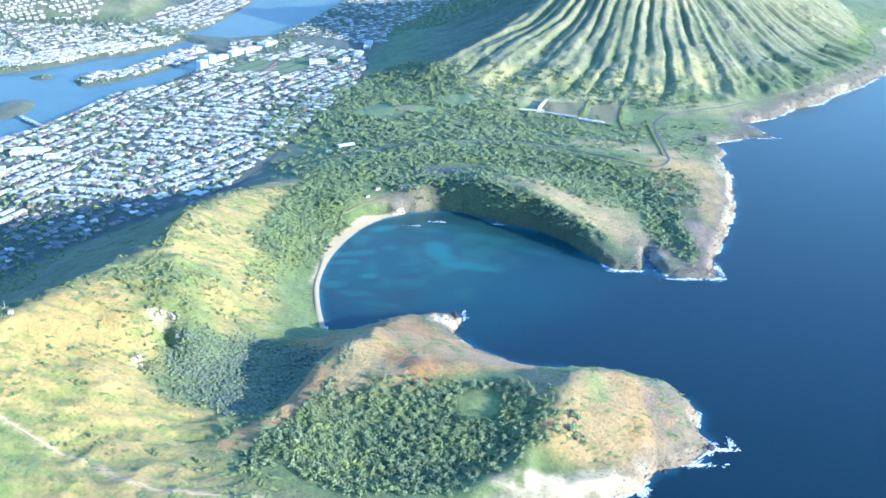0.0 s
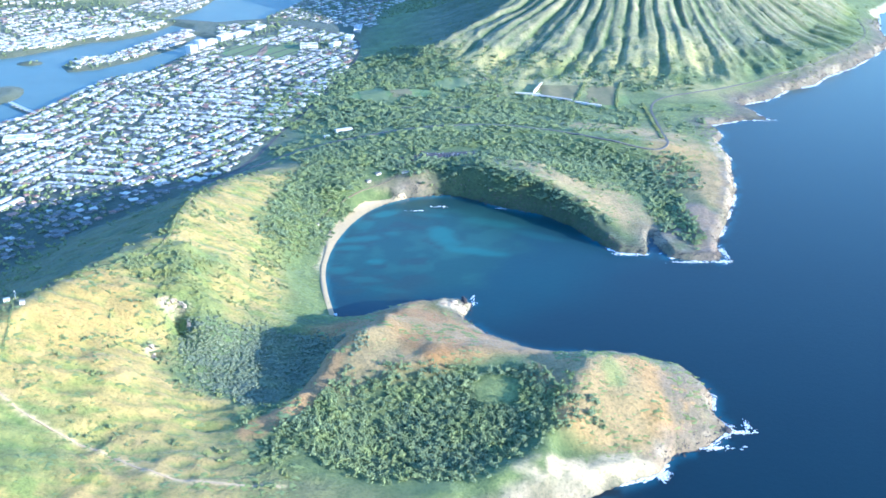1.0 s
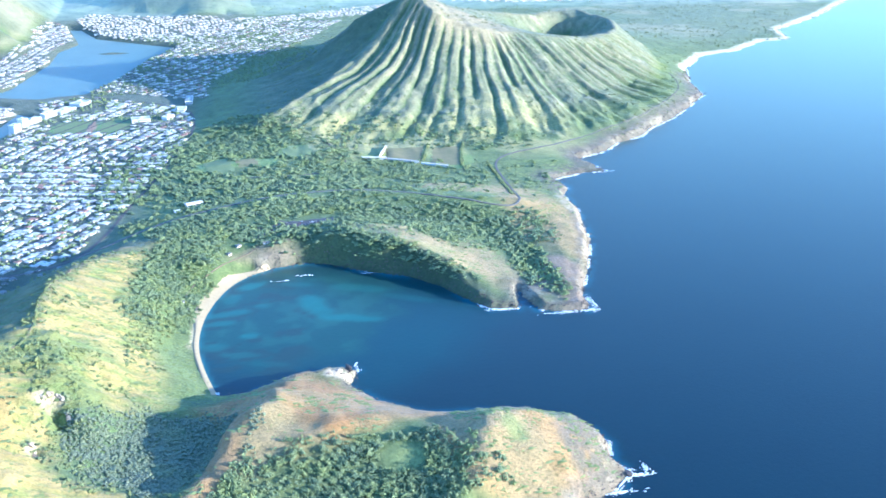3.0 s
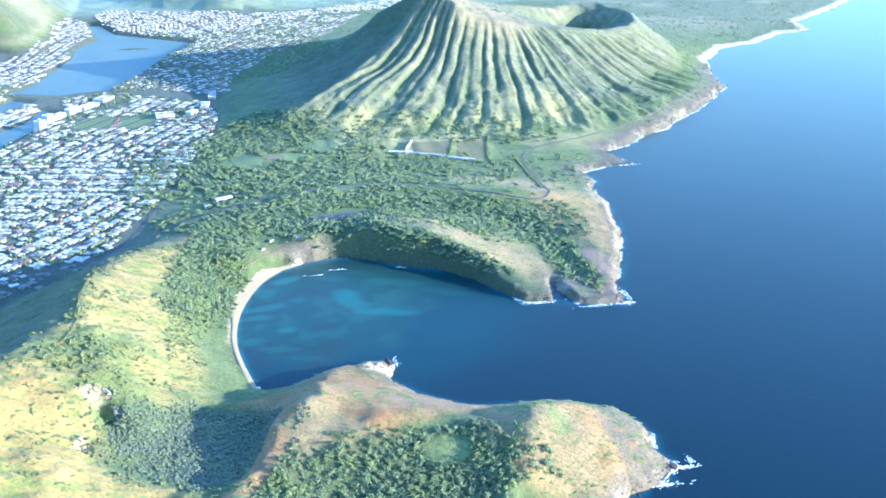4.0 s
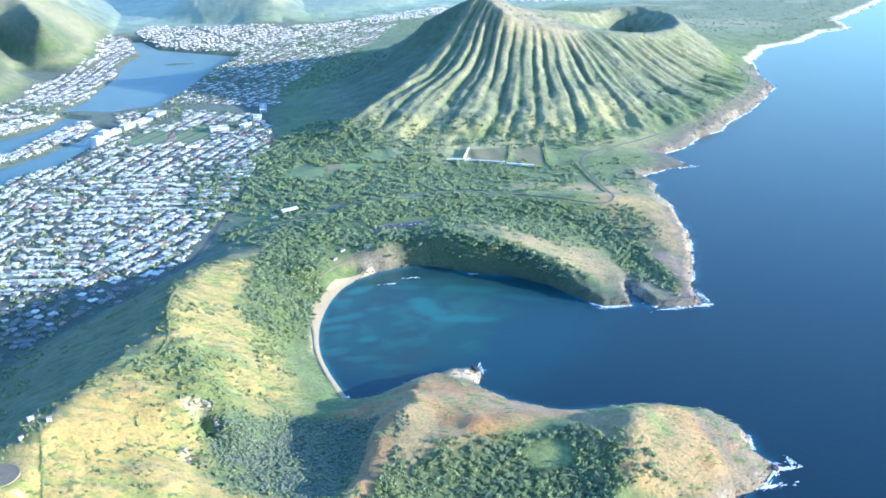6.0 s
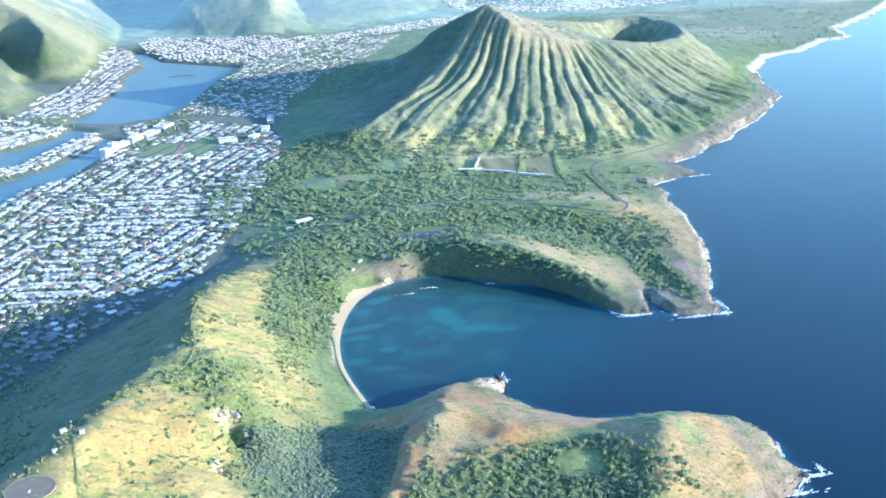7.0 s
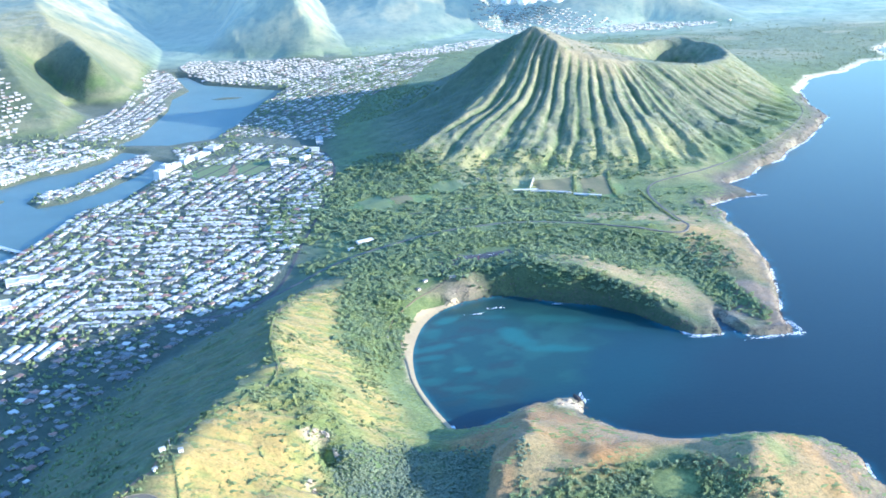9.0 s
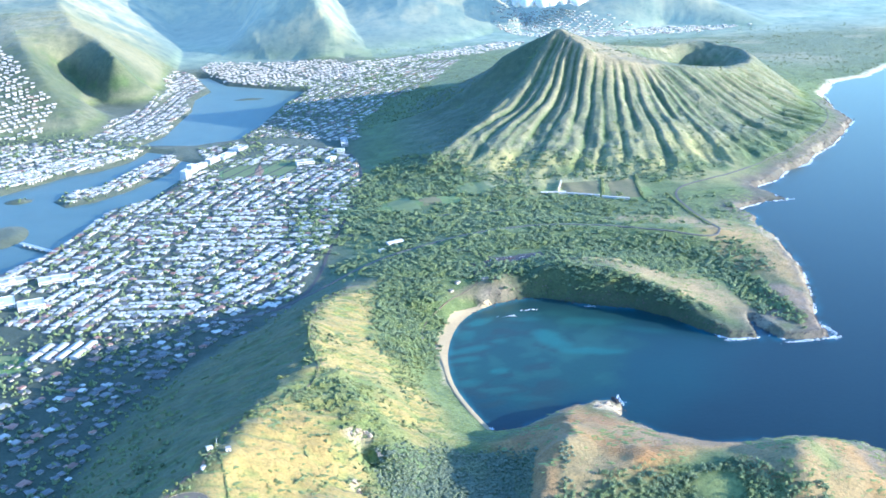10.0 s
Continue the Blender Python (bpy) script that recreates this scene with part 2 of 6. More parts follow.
RELIEF = [
    # the long ridge of the near hill, from its south end to the house by the road
    [(-520, 430, 60), (-440, 560, 82), (-385, 660, 90), (-331, 736, 93), (-312, 800, 82), (-302, 846, 77), (-268, 893, 75), (-256, 930, 72), (-260, 998, 69), (-258, 1060, 57),
     (-240, 1140, 40), (-192, 1207, 29), (-140, 1262, 24), (-70, 1312, 25), (-44, 1340, 27), (40, 1375, 26), (148, 1348, 28), (225, 1314, 29), (285, 1304, 24), (326, 1292, 13)],
    # foot of the ridge's shaded side
    [(-900, 450, 20), (-600, 560, 16), (-515, 700, 14), (-474, 830, 12), (-452, 940, 12), (-424, 1005, 12), (-385, 1072, 11), (-308, 1160, 11), (-240, 1260, 11), (-200, 1450, 10)],
    [(-1200, 700, 8), (-800, 900, 6), (-600, 1080, 6), (-515, 1173, 6), (-400, 1250, 6), (-300, 1400, 6), (-270, 1600, 6), (-240, 1800, 7)],
    [(-570, 1400, 4), (-500, 1550, 4), (-440, 1700, 4), (-360, 1900, 4), (-330, 2080, 4)],
    [(-560, 1775, 3), (-500, 1880, 3), (-455, 2000, 3)],
    # grass slopes between the ridge and the two craters
    [(-300, 560, 62), (-254, 618, 42), (-299, 689, 70), (-250, 685, 55), (-281, 713, 66)],
    [(-250, 756, 47), (-239, 798, 60), (-227, 826, 66), (-243, 889, 74)],
    [(-178, 646, 27), (-200, 688, 31), (-222, 728, 34), (-246, 745, 44)],
    [(-217, 815, 60), (-211, 799, 54), (-204, 786, 44)], [(-233, 797, 50), (-229, 783, 41), (-220, 768, 34)],
    [(-200, 560, 42), (-150, 570, 32), (-80, 570, 26), (-10, 590, 26)],
    # first crater: floor, lip towards the bay, rim between the craters
    [(-188, 762, 27), (-197, 738, 24), (-165, 716, 22), (-136, 712, 21), (-126, 745, 19), (-112, 790, 18), (-150, 800, 21), (-180, 785, 26)],
    [(-205, 850, 50), (-165, 866, 26), (-133, 862, 12), (-105, 858, 10), (-80, 855, 15), (-49, 845, 24)],
    [(-150, 655, 29), (-122, 688, 33), (-106, 725, 36), (-91, 760, 45), (-76, 774, 51), (-66, 805, 41), (-58, 836, 32), (-44, 862, 20), (-20, 878, 11)],
    [(-66, 710, 31), (-35, 745, 38), (-20, 757, 39), (22, 772, 32), (50, 782, 25), (76, 768, 26)],
    # second crater floor and the head that closes it
    [(12, 703, 24), (-30, 690, 22), (-70, 660, 20), (-36, 632, 17), (20, 640, 17), (44, 666, 20), (60, 698, 29), (70, 722, 36), (30, 712, 27)],
    [(22, 611, 26), (50, 630, 26), (74, 662, 28), (88, 700, 36), (95, 724, 41), (102, 742, 41), (127, 756, 34), (152, 755, 27), (179, 750, 18), (184, 720, 17)],
    [(120, 700, 30), (152, 712, 25), (140, 678, 17)],
    [(68, 645, 17), (112, 655, 12)],
    # slopes over the beach
    [(-183, 970, 26), (-170, 1040, 22), (-156, 1110, 18), (-156, 1156, 19), (-114, 1168, 22), (-139, 1233, 23)],
    [(-142, 940, 6), (-148, 990, 5), (-150, 1045, 5), (-136, 1095, 5), (-116, 1138, 6)],
    [(-47, 1202, 22), (-5, 1210, 25), (40, 1228, 31), (90, 1218, 33), (130, 1192, 29), (165, 1160, 22), (190, 1120, 15), (206, 1080, 9)],
    [(22, 1200, 32), (52, 1192, 37), (82, 1176, 37), (114, 1150, 31), (141, 1116, 25), (166, 1066, 14)],
    [(-10, 1270, 23), (60, 1290, 21), (140, 1280, 17), (210, 1240, 11), (240, 1190, 7), (250, 1120, 6), (248, 1050, 6)],
    [(265, 1119, 13), (272, 1060, 11), (300, 1180, 13), (325, 1240, 13)],
    # saddle between the hills
    [(-133, 1380, 16), (-80, 1430, 18), (0, 1450, 18), (110, 1460, 15), (230, 1440, 13), (320, 1400, 11)],
    [(-120, 1540, 18), (-80, 1540, 22), (-20, 1580, 20), (72, 1580, 23), (112, 1550, 16), (228, 1495, 13), (300, 1510, 12), (390, 1510, 10)],
    # the great cone: sharp front rim, back rim, bowl, shaded side, foot
    [(262, 2050, 185), (275, 2040, 191), (303, 1962, 165), (335, 1972, 151), (374, 1952, 138), (430, 1985, 123), (473, 2005, 115), (545, 2003, 106), (622, 2048, 94), (690, 2110, 90), (731, 2178, 89)],
    [(731, 2178, 89), (762, 2290, 89), (728, 2441, 90), (660, 2420, 89), (605, 2355, 90), (480, 2280, 112), (360, 2170, 145), (275, 2040, 191)],
    [(590, 2170, 42), (650, 2210, 34), (695, 2280, 32), (680, 2350, 34), (620, 2300, 38), (560, 2220, 46)],
    [(275, 2040, 191), (235, 1998, 152), (197, 1957, 118), (150, 1905, 92), (76, 1826, 66), (20, 1765, 50), (-17, 1724, 37)],
    [(262, 2050, 185), (183, 2072, 146), (130, 2085, 102), (75, 2095, 58), (-2, 2110, 24)],
    [(250, 2120, 150), (200, 2250, 90), (170, 2360, 40)],
    [(400, 2350, 92), (360, 2450, 48), (330, 2540, 22)],
    [(88, 1759, 50), (150, 1765, 50), (216, 1768, 50), (290, 1760, 48), (356, 1741, 52), (430, 1740, 45), (520, 1790, 42), (600, 1850, 38), (680, 1930, 30)],
    [(400, 1668, 25), (450, 1668, 24), (530, 1700, 25), (600, 1752, 26), (670, 1815, 25), (735, 1895, 22), (780, 1980, 18)],
    [(-110, 1700, 14), (-50, 1680, 20), (60, 1655, 24), (150, 1640, 20), (240, 1650, 20), (310, 1590, 16), (400, 1570, 14), (480, 1600, 12)],
    [(-115, 1800, 12), (-90, 1900, 16), (-80, 2100, 14), (20, 2320, 14), (180, 2500, 14), (330, 2620, 14), (560, 2700, 16), (720, 2640, 20)],
    [(-150, 1850, 8), (-125, 2000, 8), (-115, 2131, 8), (-20, 2380, 8), (140, 2640, 8), (270, 2800, 10), (500, 2950, 12), (690, 2900, 12)],
    [(840, 2420, 22), (850, 2250, 22), (800, 2080, 24), (760, 1960, 18)],
    [(760, 2640, 16), (880, 2560, 12), (1050, 2600, 9), (1300, 2800, 9), (1500, 3050, 10)],
    # the plain behind the lagoon and the valley floors
    [(-200, 2700, 4), (-60, 2850, 6), (100, 2930, 7), (300, 3050, 9), (500, 3250, 12), (600, 3600, 20), (700, 4100, 34), (800, 4700, 55)],
    [(800, 3200, 12), (960, 3270, 12), (1200, 3100, 12), (1700, 3500, 14), (2300, 4100, 14)],
    [(-500, 2440, 5), (-490, 2600, 5), (-500, 2800, 5), (-500, 2950, 6), (-500, 3250, 14), (-560, 3700, 40)],
    [(-620, 2200, 7), (-580, 2300, 6), (-548, 2400, 6)],
    [(20, 2990, 8), (10, 3150, 24), (-10, 3400, 60), (-20, 3800, 110)],
    [(-180, 3010, 8), (-400, 3110, 10), (-330, 3500, 50), (-420, 4000, 120)],
    [(60, 3060, 10), (200, 3110, 10), (330, 3190, 10), (420, 3300, 12)],
    [(560, 3250, 12), (700, 3200, 12), (820, 3170, 12), (980, 3150, 12)],
    [(1300, 3300, 14), (1250, 3600, 40), (1200, 4200, 100)],
    # far spurs, each falling towards the town
    [(-56, 2985, 8), (-80, 3040, 50), (-106, 3120, 118), (-132, 3200, 172), (-157, 3320, 244), (-200, 3700, 290), (-260, 4500, 340)],
    [(-262, 3040, 10), (-275, 3090, 40), (-300, 3160, 66), (-310, 3240, 78)],
    [(430, 3370, 15), (418, 3395, 66), (402, 3420, 136), (370, 3470, 215), (350, 3700, 270), (340, 4400, 330)],
    [(-526, 2625, 8), (-536, 2615, 20), (-558, 2600, 40), (-577, 2570, 70), (-608, 2572, 108), (-661, 2721, 130), (-721, 2800, 150), (-790, 3050, 185), (-850, 3400, 225), (-900, 3900, 275)],
    [(-620, 2170, 8), (-662, 2270, 32), (-722, 2400, 74), (-765, 2500, 106), (-830, 2700, 140), (-950, 3100, 190)],
    [(-545, 2440, 7), (-580, 2470, 8), (-630, 2510, 12), (-675, 2570, 24), (-730, 2680, 56)], [(-550, 2330, 6), (-585, 2390, 6), (-625, 2440, 8), (-655, 2490, 11)],
    [(-1300, 2150, 10), (-850, 2180, 10), (-700, 2150, 8)], [(-1150, 2600, 70), (-920, 2600, 104)],
    [(1251, 3200, 13), (1150, 3230, 60), (1010, 3280, 112), (900, 3330, 178), (850, 3500, 230), (800, 4300, 300)],
    [(1560, 3450, 16), (1460, 3700, 80), (1380, 4050, 150), (1300, 4700, 240)],
    [(2250, 4150, 16), (2050, 4400, 100), (1900, 4800, 190)],
]
STEP, X0, X1, Y0, Y1 = 10.0, -1400.0, 2800.0, 400.0, 5000.0


def segment_distance(px, py, line, closed):
    """For each point: the distance to the line, and the value carried by its points at the nearest place."""
    a = line if closed else line[:-1]
    b = np.roll(line, -1, 0) if closed else line[1:]
    best, value = np.full(px.shape, 1e9), np.zeros(px.shape)
    for p, q in zip(a, b):
        dx, dy = q[0] - p[0], q[1] - p[1]
        t = np.clip(((px - p[0]) * dx + (py - p[1]) * dy) / (dx * dx + dy * dy + 1e-9), 0, 1)
        d = np.hypot(px - p[0] - t * dx, py - p[1] - t * dy)
        near = d < best
        best = np.where(near, d, best)
        if line.shape[1] > 2:
            value = np.where(near, p[2] + t * (q[2] - p[2]), value)
    return best, value


def inside(px, py, line):
    odd = np.zeros(px.shape, bool)
    for p, q in zip(line, np.roll(line, -1, 0)):
        if p[1] != q[1]:
            odd ^= ((p[1] > py) != (q[1] > py)) & (px < (q[0] - p[0]) * (py - p[1]) / (q[1] - p[1]) + p[0])
    return odd


def lattice(px, py, seed):
    """Smooth value noise, 0 to 1."""
    r = np.random.RandomState(seed).rand(128, 128)
    ix, iy = np.floor(px).astype(int), np.floor(py).astype(int)
    fx, fy = px - ix, py - iy
    fx, fy = fx * fx * (3 - 2 * fx), fy * fy * (3 - 2 * fy)
    g = lambda i, j: r[(ix + i) % 128, (iy + j) % 128]
    return (g(0, 0) * (1 - fx) + g(1, 0) * fx) * (1 - fy) + (g(0, 1) * (1 - fx) + g(1, 1) * fx) * fy


def fbm(px, py, size, seed, octaves=4):
    total, amp, norm = 0, 1.0, 0.0
    for o in range(octaves):
        total = total + amp * lattice(px / size * 2 ** o + 17 * o, py / size * 2 ** o + 9 * o, seed + o)
        norm += amp
        amp *= 0.55
    return total / norm


def smooth(e0, e1, v):
    t = np.clip((v - e0) / (e1 - e0), 0, 1)
    return t * t * (3 - 2 * t)


COAST = sea_line()


def relax():
    """The broad relief: heights held along ridges, floors, feet and the shore, evened out between them."""
    field = None
    for step in (80.0, 40.0, 20.0, STEP):
        nx, ny = int((X1 - X0) / step) + 1, int((Y1 - Y0) / step) + 1
        fixed = np.full((ny, nx), np.nan)
        for line in [COAST] + [np.array(r, float) for r in RELIEF]:
            pts = np.vstack([line, line[:1]]) if line is COAST else line
            for p, q in zip(pts[:-1], pts[1:]):
                n = int(max(2, np.hypot(q[0] - p[0], q[1] - p[1]) / (step * 0.5)))
                t = np.linspace(0, 1, n + 1)[:, None]
                s = p + t * (q - p)
                i, j = np.round((s[:, 0] - X0) / step).astype(int), np.round((s[:, 1] - Y0) / step).astype(int)
                ok = (i >= 0) & (j >= 0) & (i < nx) & (j < ny)
                fixed[j[ok], i[ok]] = s[ok, 2]
        held = ~np.isnan(fixed)
        if field is None:
            field = np.full((ny, nx), 15.0)
        else:
            gy, gx = np.linspace(0, field.shape[0] - 1, ny), np.linspace(0, field.shape[1] - 1, nx)
            field = sample(field, gx[None, :] + 0 * gy[:, None], gy[:, None] + 0 * gx[None, :])
        for k in range(260 if step > 30 else 120):
            field[held] = fixed[held]
            e = np.pad(field, 1, mode="edge")
            field = (e[:-2, 1:-1] + e[2:, 1:-1] + e[1:-1, :-2] + e[1:-1, 2:]) / 4
        if step == STEP:
            field = np.where(held, 0.7 * fixed + 0.3 * field, field)
    return field


def sample(f, gx, gy):
    gx, gy = np.clip(gx, 0, f.shape[1] - 1.001), np.clip(gy, 0, f.shape[0] - 1.001)
    i, j = gx.astype(int), gy.astype(int)
    u, v = gx - i, gy - j
    return (f[j, i] * (1 - u) + f[j, i + 1] * u) * (1 - v) + (f[j + 1, i] * (1 - u) + f[j + 1, i + 1] * u) * v


BROAD = relax()
CONE = (420.0, 2190.0)
SCARS = [(-232, 793, 6, 10), (-225, 784, 5, 6), (-240, 746, 5, 8)]      # slips in the crater's wall: x, y, radius, depth
FLATS = [(-357, 677, 18, 30, 88.0), (-338, 735, 9, 20, 93.0)]      # levelled places on the ridge: x, y, radius, outer radius, height


def shore(px, py):
    """How far a point lies inland (negative: out at sea or in the marina), and the bank height of the nearest sea shore."""
    d, bank = segment_distance(px, py, COAST, True)
    d = d + (fbm(px, py, 14, 5, 2) - 0.5) * 7
    sd = np.where(inside(px, py, COAST), d, -d)
    for pond in (MARINA, LAGOON):
        dp, _ = segment_distance(px, py, pond, True)
        hole = np.where(inside(px, py, pond), -dp, dp)
        bank = np.where(hole < np.abs(sd), 2.0, bank)
        sd = np.minimum(sd, hole)
    for x, y, a, b in ISLETS:
        r = np.hypot((px - x) / a, (py - y) / b)
        sd = np.maximum(sd, (1 - r) * min(a, b))
    return sd, bank


def height(px, py):
    """Height of the ground over the sea at any place."""
    px, py = np.asarray(px, float), np.asarray(py, float)
    sd, bank = shore(px, py)
    h = sample(BROAD, (px - X0) / STEP, (py - Y0) / STEP)
    # ribs and gullies that run down the cone
    rx, ry = px - CONE[0], (py - CONE[1]) * 1.1
    r, th = np.hypot(rx, ry), np.arctan2(ry, rx)
    th = th + (fbm(px, py, 190, 31, 2) - 0.5) * 0.09 + (fbm(px, py, 40, 33, 2) - 0.5) * 0.012
    near_rim = np.clip((py - np.interp(px, [-20, 275, 303, 374, 473, 545, 622, 731], [2300, 2040, 1962, 1952, 2005, 2003, 2048, 2178])) / -40, 0, 1)
    arete = np.interp(py, [1700, 1724, 1826, 1905, 1957, 1998, 2040], [-60, -17, 76, 150, 197, 235, 275])
    band = near_rim * (1 - smooth(600, 720, r)) * smooth(11, 26, h) * (1 - smooth(180, 191, h)) * smooth(-22, 12, px - arete)
    warp = fbm(px, py, 70, 36, 2) - 0.5
    saw = lambda k, p: np.abs(2 * ((th * k / math.pi + p) % 1.0) - 1)
    w1, w2, w3 = saw(58.0, 0.2 + warp * 0.3), saw(19.0, 0.1 + warp * 0.15), saw(113.0, warp * 0.6)
    low = 1 - smooth(34, 72, h)
    vary = 2.2 * smooth(0.25, 0.75, fbm(th * 60, r / 60, 3.0, 35, 3))
    gully = ((1 - w1) ** 1.2 * 5.6 * vary + (1 - w3) * 2.6) * (1 - 0.3 * low) + (1 - w2) ** 1.3 * 8.5 * (0.65 + 0.35 * low) * (1.9 * smooth(0.2, 0.75, fbm(th * 27, r / 150, 2.0, 37, 2))) * smooth(13, 24, h)
    h = h - band * gully * 0.62 + band * (3.0 + (fbm(px, py, 34, 38, 3) - 0.5) * 6 + (fbm(px, py, 9, 39, 3) - 0.5) * 2.6)
    west = smooth(4, 45, arete - px) * smooth(1725, 1790, py) * (1 - smooth(2015, 2075, py)) * smooth(22, 50, h)
    h = h - west * 12
    # smaller furrows on the other slopes
    far = smooth(2900, 3300, py)
    ridged = np.abs(fbm(px, py, 170, 40, 4) - 0.5) * 2
    h = h + far * smooth(20, 120, h) * (0.22 - ridged) * 26
    rill = (1 - smooth(-150, -60, px)) * (1 - smooth(1150, 1240, py)) * smooth(10, 26, h)
    h = h - rill * (np.abs(fbm(px * 0.28 + py * 0.1, py - px * 0.15, 13, 52, 3) - 0.5) * 8.0 - 1.2)
    h = h - rill * (np.abs(fbm(px * 0.35 + py * 0.14, py - px * 0.2, 6, 54, 2) - 0.5) * 2.6 - 0.5)
    calm = smooth(18, 40, h) * (1 - band) * (1 - far)
    h = h + calm * (np.abs(fbm(px, py, 38, 50, 3) - 0.5) * -9 + 1.6) + (fbm(px, py, 16, 60, 3) - 0.5) * 1.2 * smooth(8, 25, h)
    fan = smooth(1500, 1580, py) * (1 - smooth(1760, 1830, py)) * smooth(-60, 20, px) * smooth(11, 20, h)
    h = h - fan * (np.abs(fbm(px, py * 0.3, 40, 44, 3) - 0.5) * 13 - 2.3)
    for x, y, wide, deep in SCARS:
        h = h - deep * np.exp(-((px - x) ** 2 + (py - y) ** 2) / wide ** 2)
    for x, y, near, wide, z in FLATS:
        k = 1 - smooth(near, wide, np.hypot(px - x, py - y))
        h = h * (1 - k) + z * k
    rough = 1 - smooth(4, 34, sd)
    h = h + rough * (fbm(px, py, 11, 70, 3) - 0.5) * np.clip(bank, 0, 10) * 0.55
    h = np.maximum(h, 0.8)
    wide = np.where(bank < 3, 16.0, 3.0 + bank * 0.45)
    rise = np.clip(sd / wide, 0, 1)
    rise = np.where(bank < 3, rise, rise ** 0.8)
    h = np.where(sd > 0, h * rise + 0.15, np.maximum(-0.35 * np.abs(sd), -14.0) - 0.3)
    return h


def graded(*spans):
    out = []
    for a, b, s0, s1 in spans:
        n = max(1, int(round((b - a) / ((s0 + s1) / 2))))
        w = np.linspace(s0, s1, n)
        out += list(a + np.concatenate([[0], np.cumsum(w)[:-1]]) * (b - a) / w.sum())
    return np.array(out + [spans[-1][1]])


def sheet(name, xs, ys, z, colour, material, keep=None, drop=None, only=None):
    """A ground or water sheet over the lattice xs by ys."""
    nx, ny = len(xs), len(ys)
    gx, gy = np.meshgrid(xs, ys)
    co = np.stack([gx, gy, z], -1).reshape(-1, 3).astype(np.float32)
    i = np.arange((ny - 1) * nx).reshape(ny - 1, nx)[:, :-1].ravel()
    quads = np.stack([i, i + 1, i + nx + 1, i + nx], -1)
    if keep is not None:
        quads = quads[keep.reshape(-1)[quads].any(1)]
    if drop is not None:
        quads = quads[~drop.reshape(-1)[quads].all(1)]
    if only is not None:
        quads = quads[only.reshape(-1)[quads].all(1)]
    me = bpy.data.meshes.new(name)
    me.vertices.add(len(co))
    me.vertices.foreach_set("co", co.ravel())
    me.loops.add(quads.size)
    me.loops.foreach_set("vertex_index", quads.ravel().astype(np.int32))
    me.polygons.add(len(quads))
    me.polygons.foreach_set("loop_start", np.arange(0, quads.size, 4, dtype=np.int32))
    me.update(calc_edges=True)
    me.polygons.foreach_set("use_smooth", np.ones(len(quads), bool))
    if colour is not None:
        layer = me.color_attributes.new("cover", "FLOAT_COLOR", "POINT")
        layer.data.foreach_set("color", np.concatenate([colour.reshape(-1, 3), np.ones((nx * ny, 1))], 1).astype(np.float32).ravel())
    me.materials.append(material)
    return new(name, me)


def blend(c, colour, w):
    return c * (1 - w[..., None]) + np.array(colour) * w[..., None]


def patch(px, py, x, y, a, b, turn=0.0, edge=0.35):
    """1 within a soft-edged, slightly ragged oval."""
    ct, st = math.cos(radians(turn)), math.sin(radians(turn))
    u, v = ((px - x) * ct + (py - y) * st) / a, (-(px - x) * st + (py - y) * ct) / b
    r = np.hypot(u, v) + (fbm(px, py, (a + b) * 0.3, int(abs(x * 3 + y)) % 90, 3) - 0.5) * 0.7
    return 1 - smooth(1 - edge, 1 + edge, r)


def trail(px, py, line, width, edge=1.5):
    d, _ = segment_distance(px, py, np.array(line, float), False)
    return 1 - smooth(width, width + edge, d)


# ---- ground ----
ROAD_MAIN = [(-420, 1160), (-330, 1178), (-250, 1225), (-190, 1290), (-146, 1324), (-81, 1353), (-5, 1373), (71, 1376), (141, 1348), (207, 1308), (262, 1283), (284, 1296), (290, 1335), (297, 1425), (299, 1500), (325, 1545), (400, 1572), (470, 1612)]
COAST_ROAD = [(470, 1612), (600, 1704), (690, 1800), (780, 1925), (805, 2050)]
RIDGE_PATH = [(-392, 640), (-376, 684), (-356, 708), (-341, 735), (-332, 785), (-316, 811), (-290, 836), (-264, 868), (-257, 898), (-263, 971), (-256, 1066), (-228, 1172), (-196, 1205)]
RIM = [(-152, 655), (-120, 690), (-103, 728), (-88, 778), (-70, 806)]
GRASS_PATH = [(-340, 660), (-304, 634), (-280, 625), (-243, 613), (-207, 594), (-180, 588), (-121, 592)]
CLOUDS = [(604, 3330, 96, (3, 300, 112, 60, 52, 19), "white rounded cumulus cloud over the valley"), (-120, 4100, 255, (5, 260, 330, 120, 40, 32), "low white cloud bank on the far ridge"), (-700, 4100, 250, (7, 260, 300, 120, 40, 32), "low white cloud bank on the far ridge")]


def fan_tone(px, py):
    return smooth(1500, 1600, py) * (1 - smooth(1720, 1800, py)) * smooth(-40, 40, px) * (1 - smooth(420, 500, px))


def arm_top(px, py):
    return np.maximum(patch(px, py, 132, 1154, 106, 27, -46, 0.3), patch(px, py, 85, 1210, 50, 12, -12, 0.3))


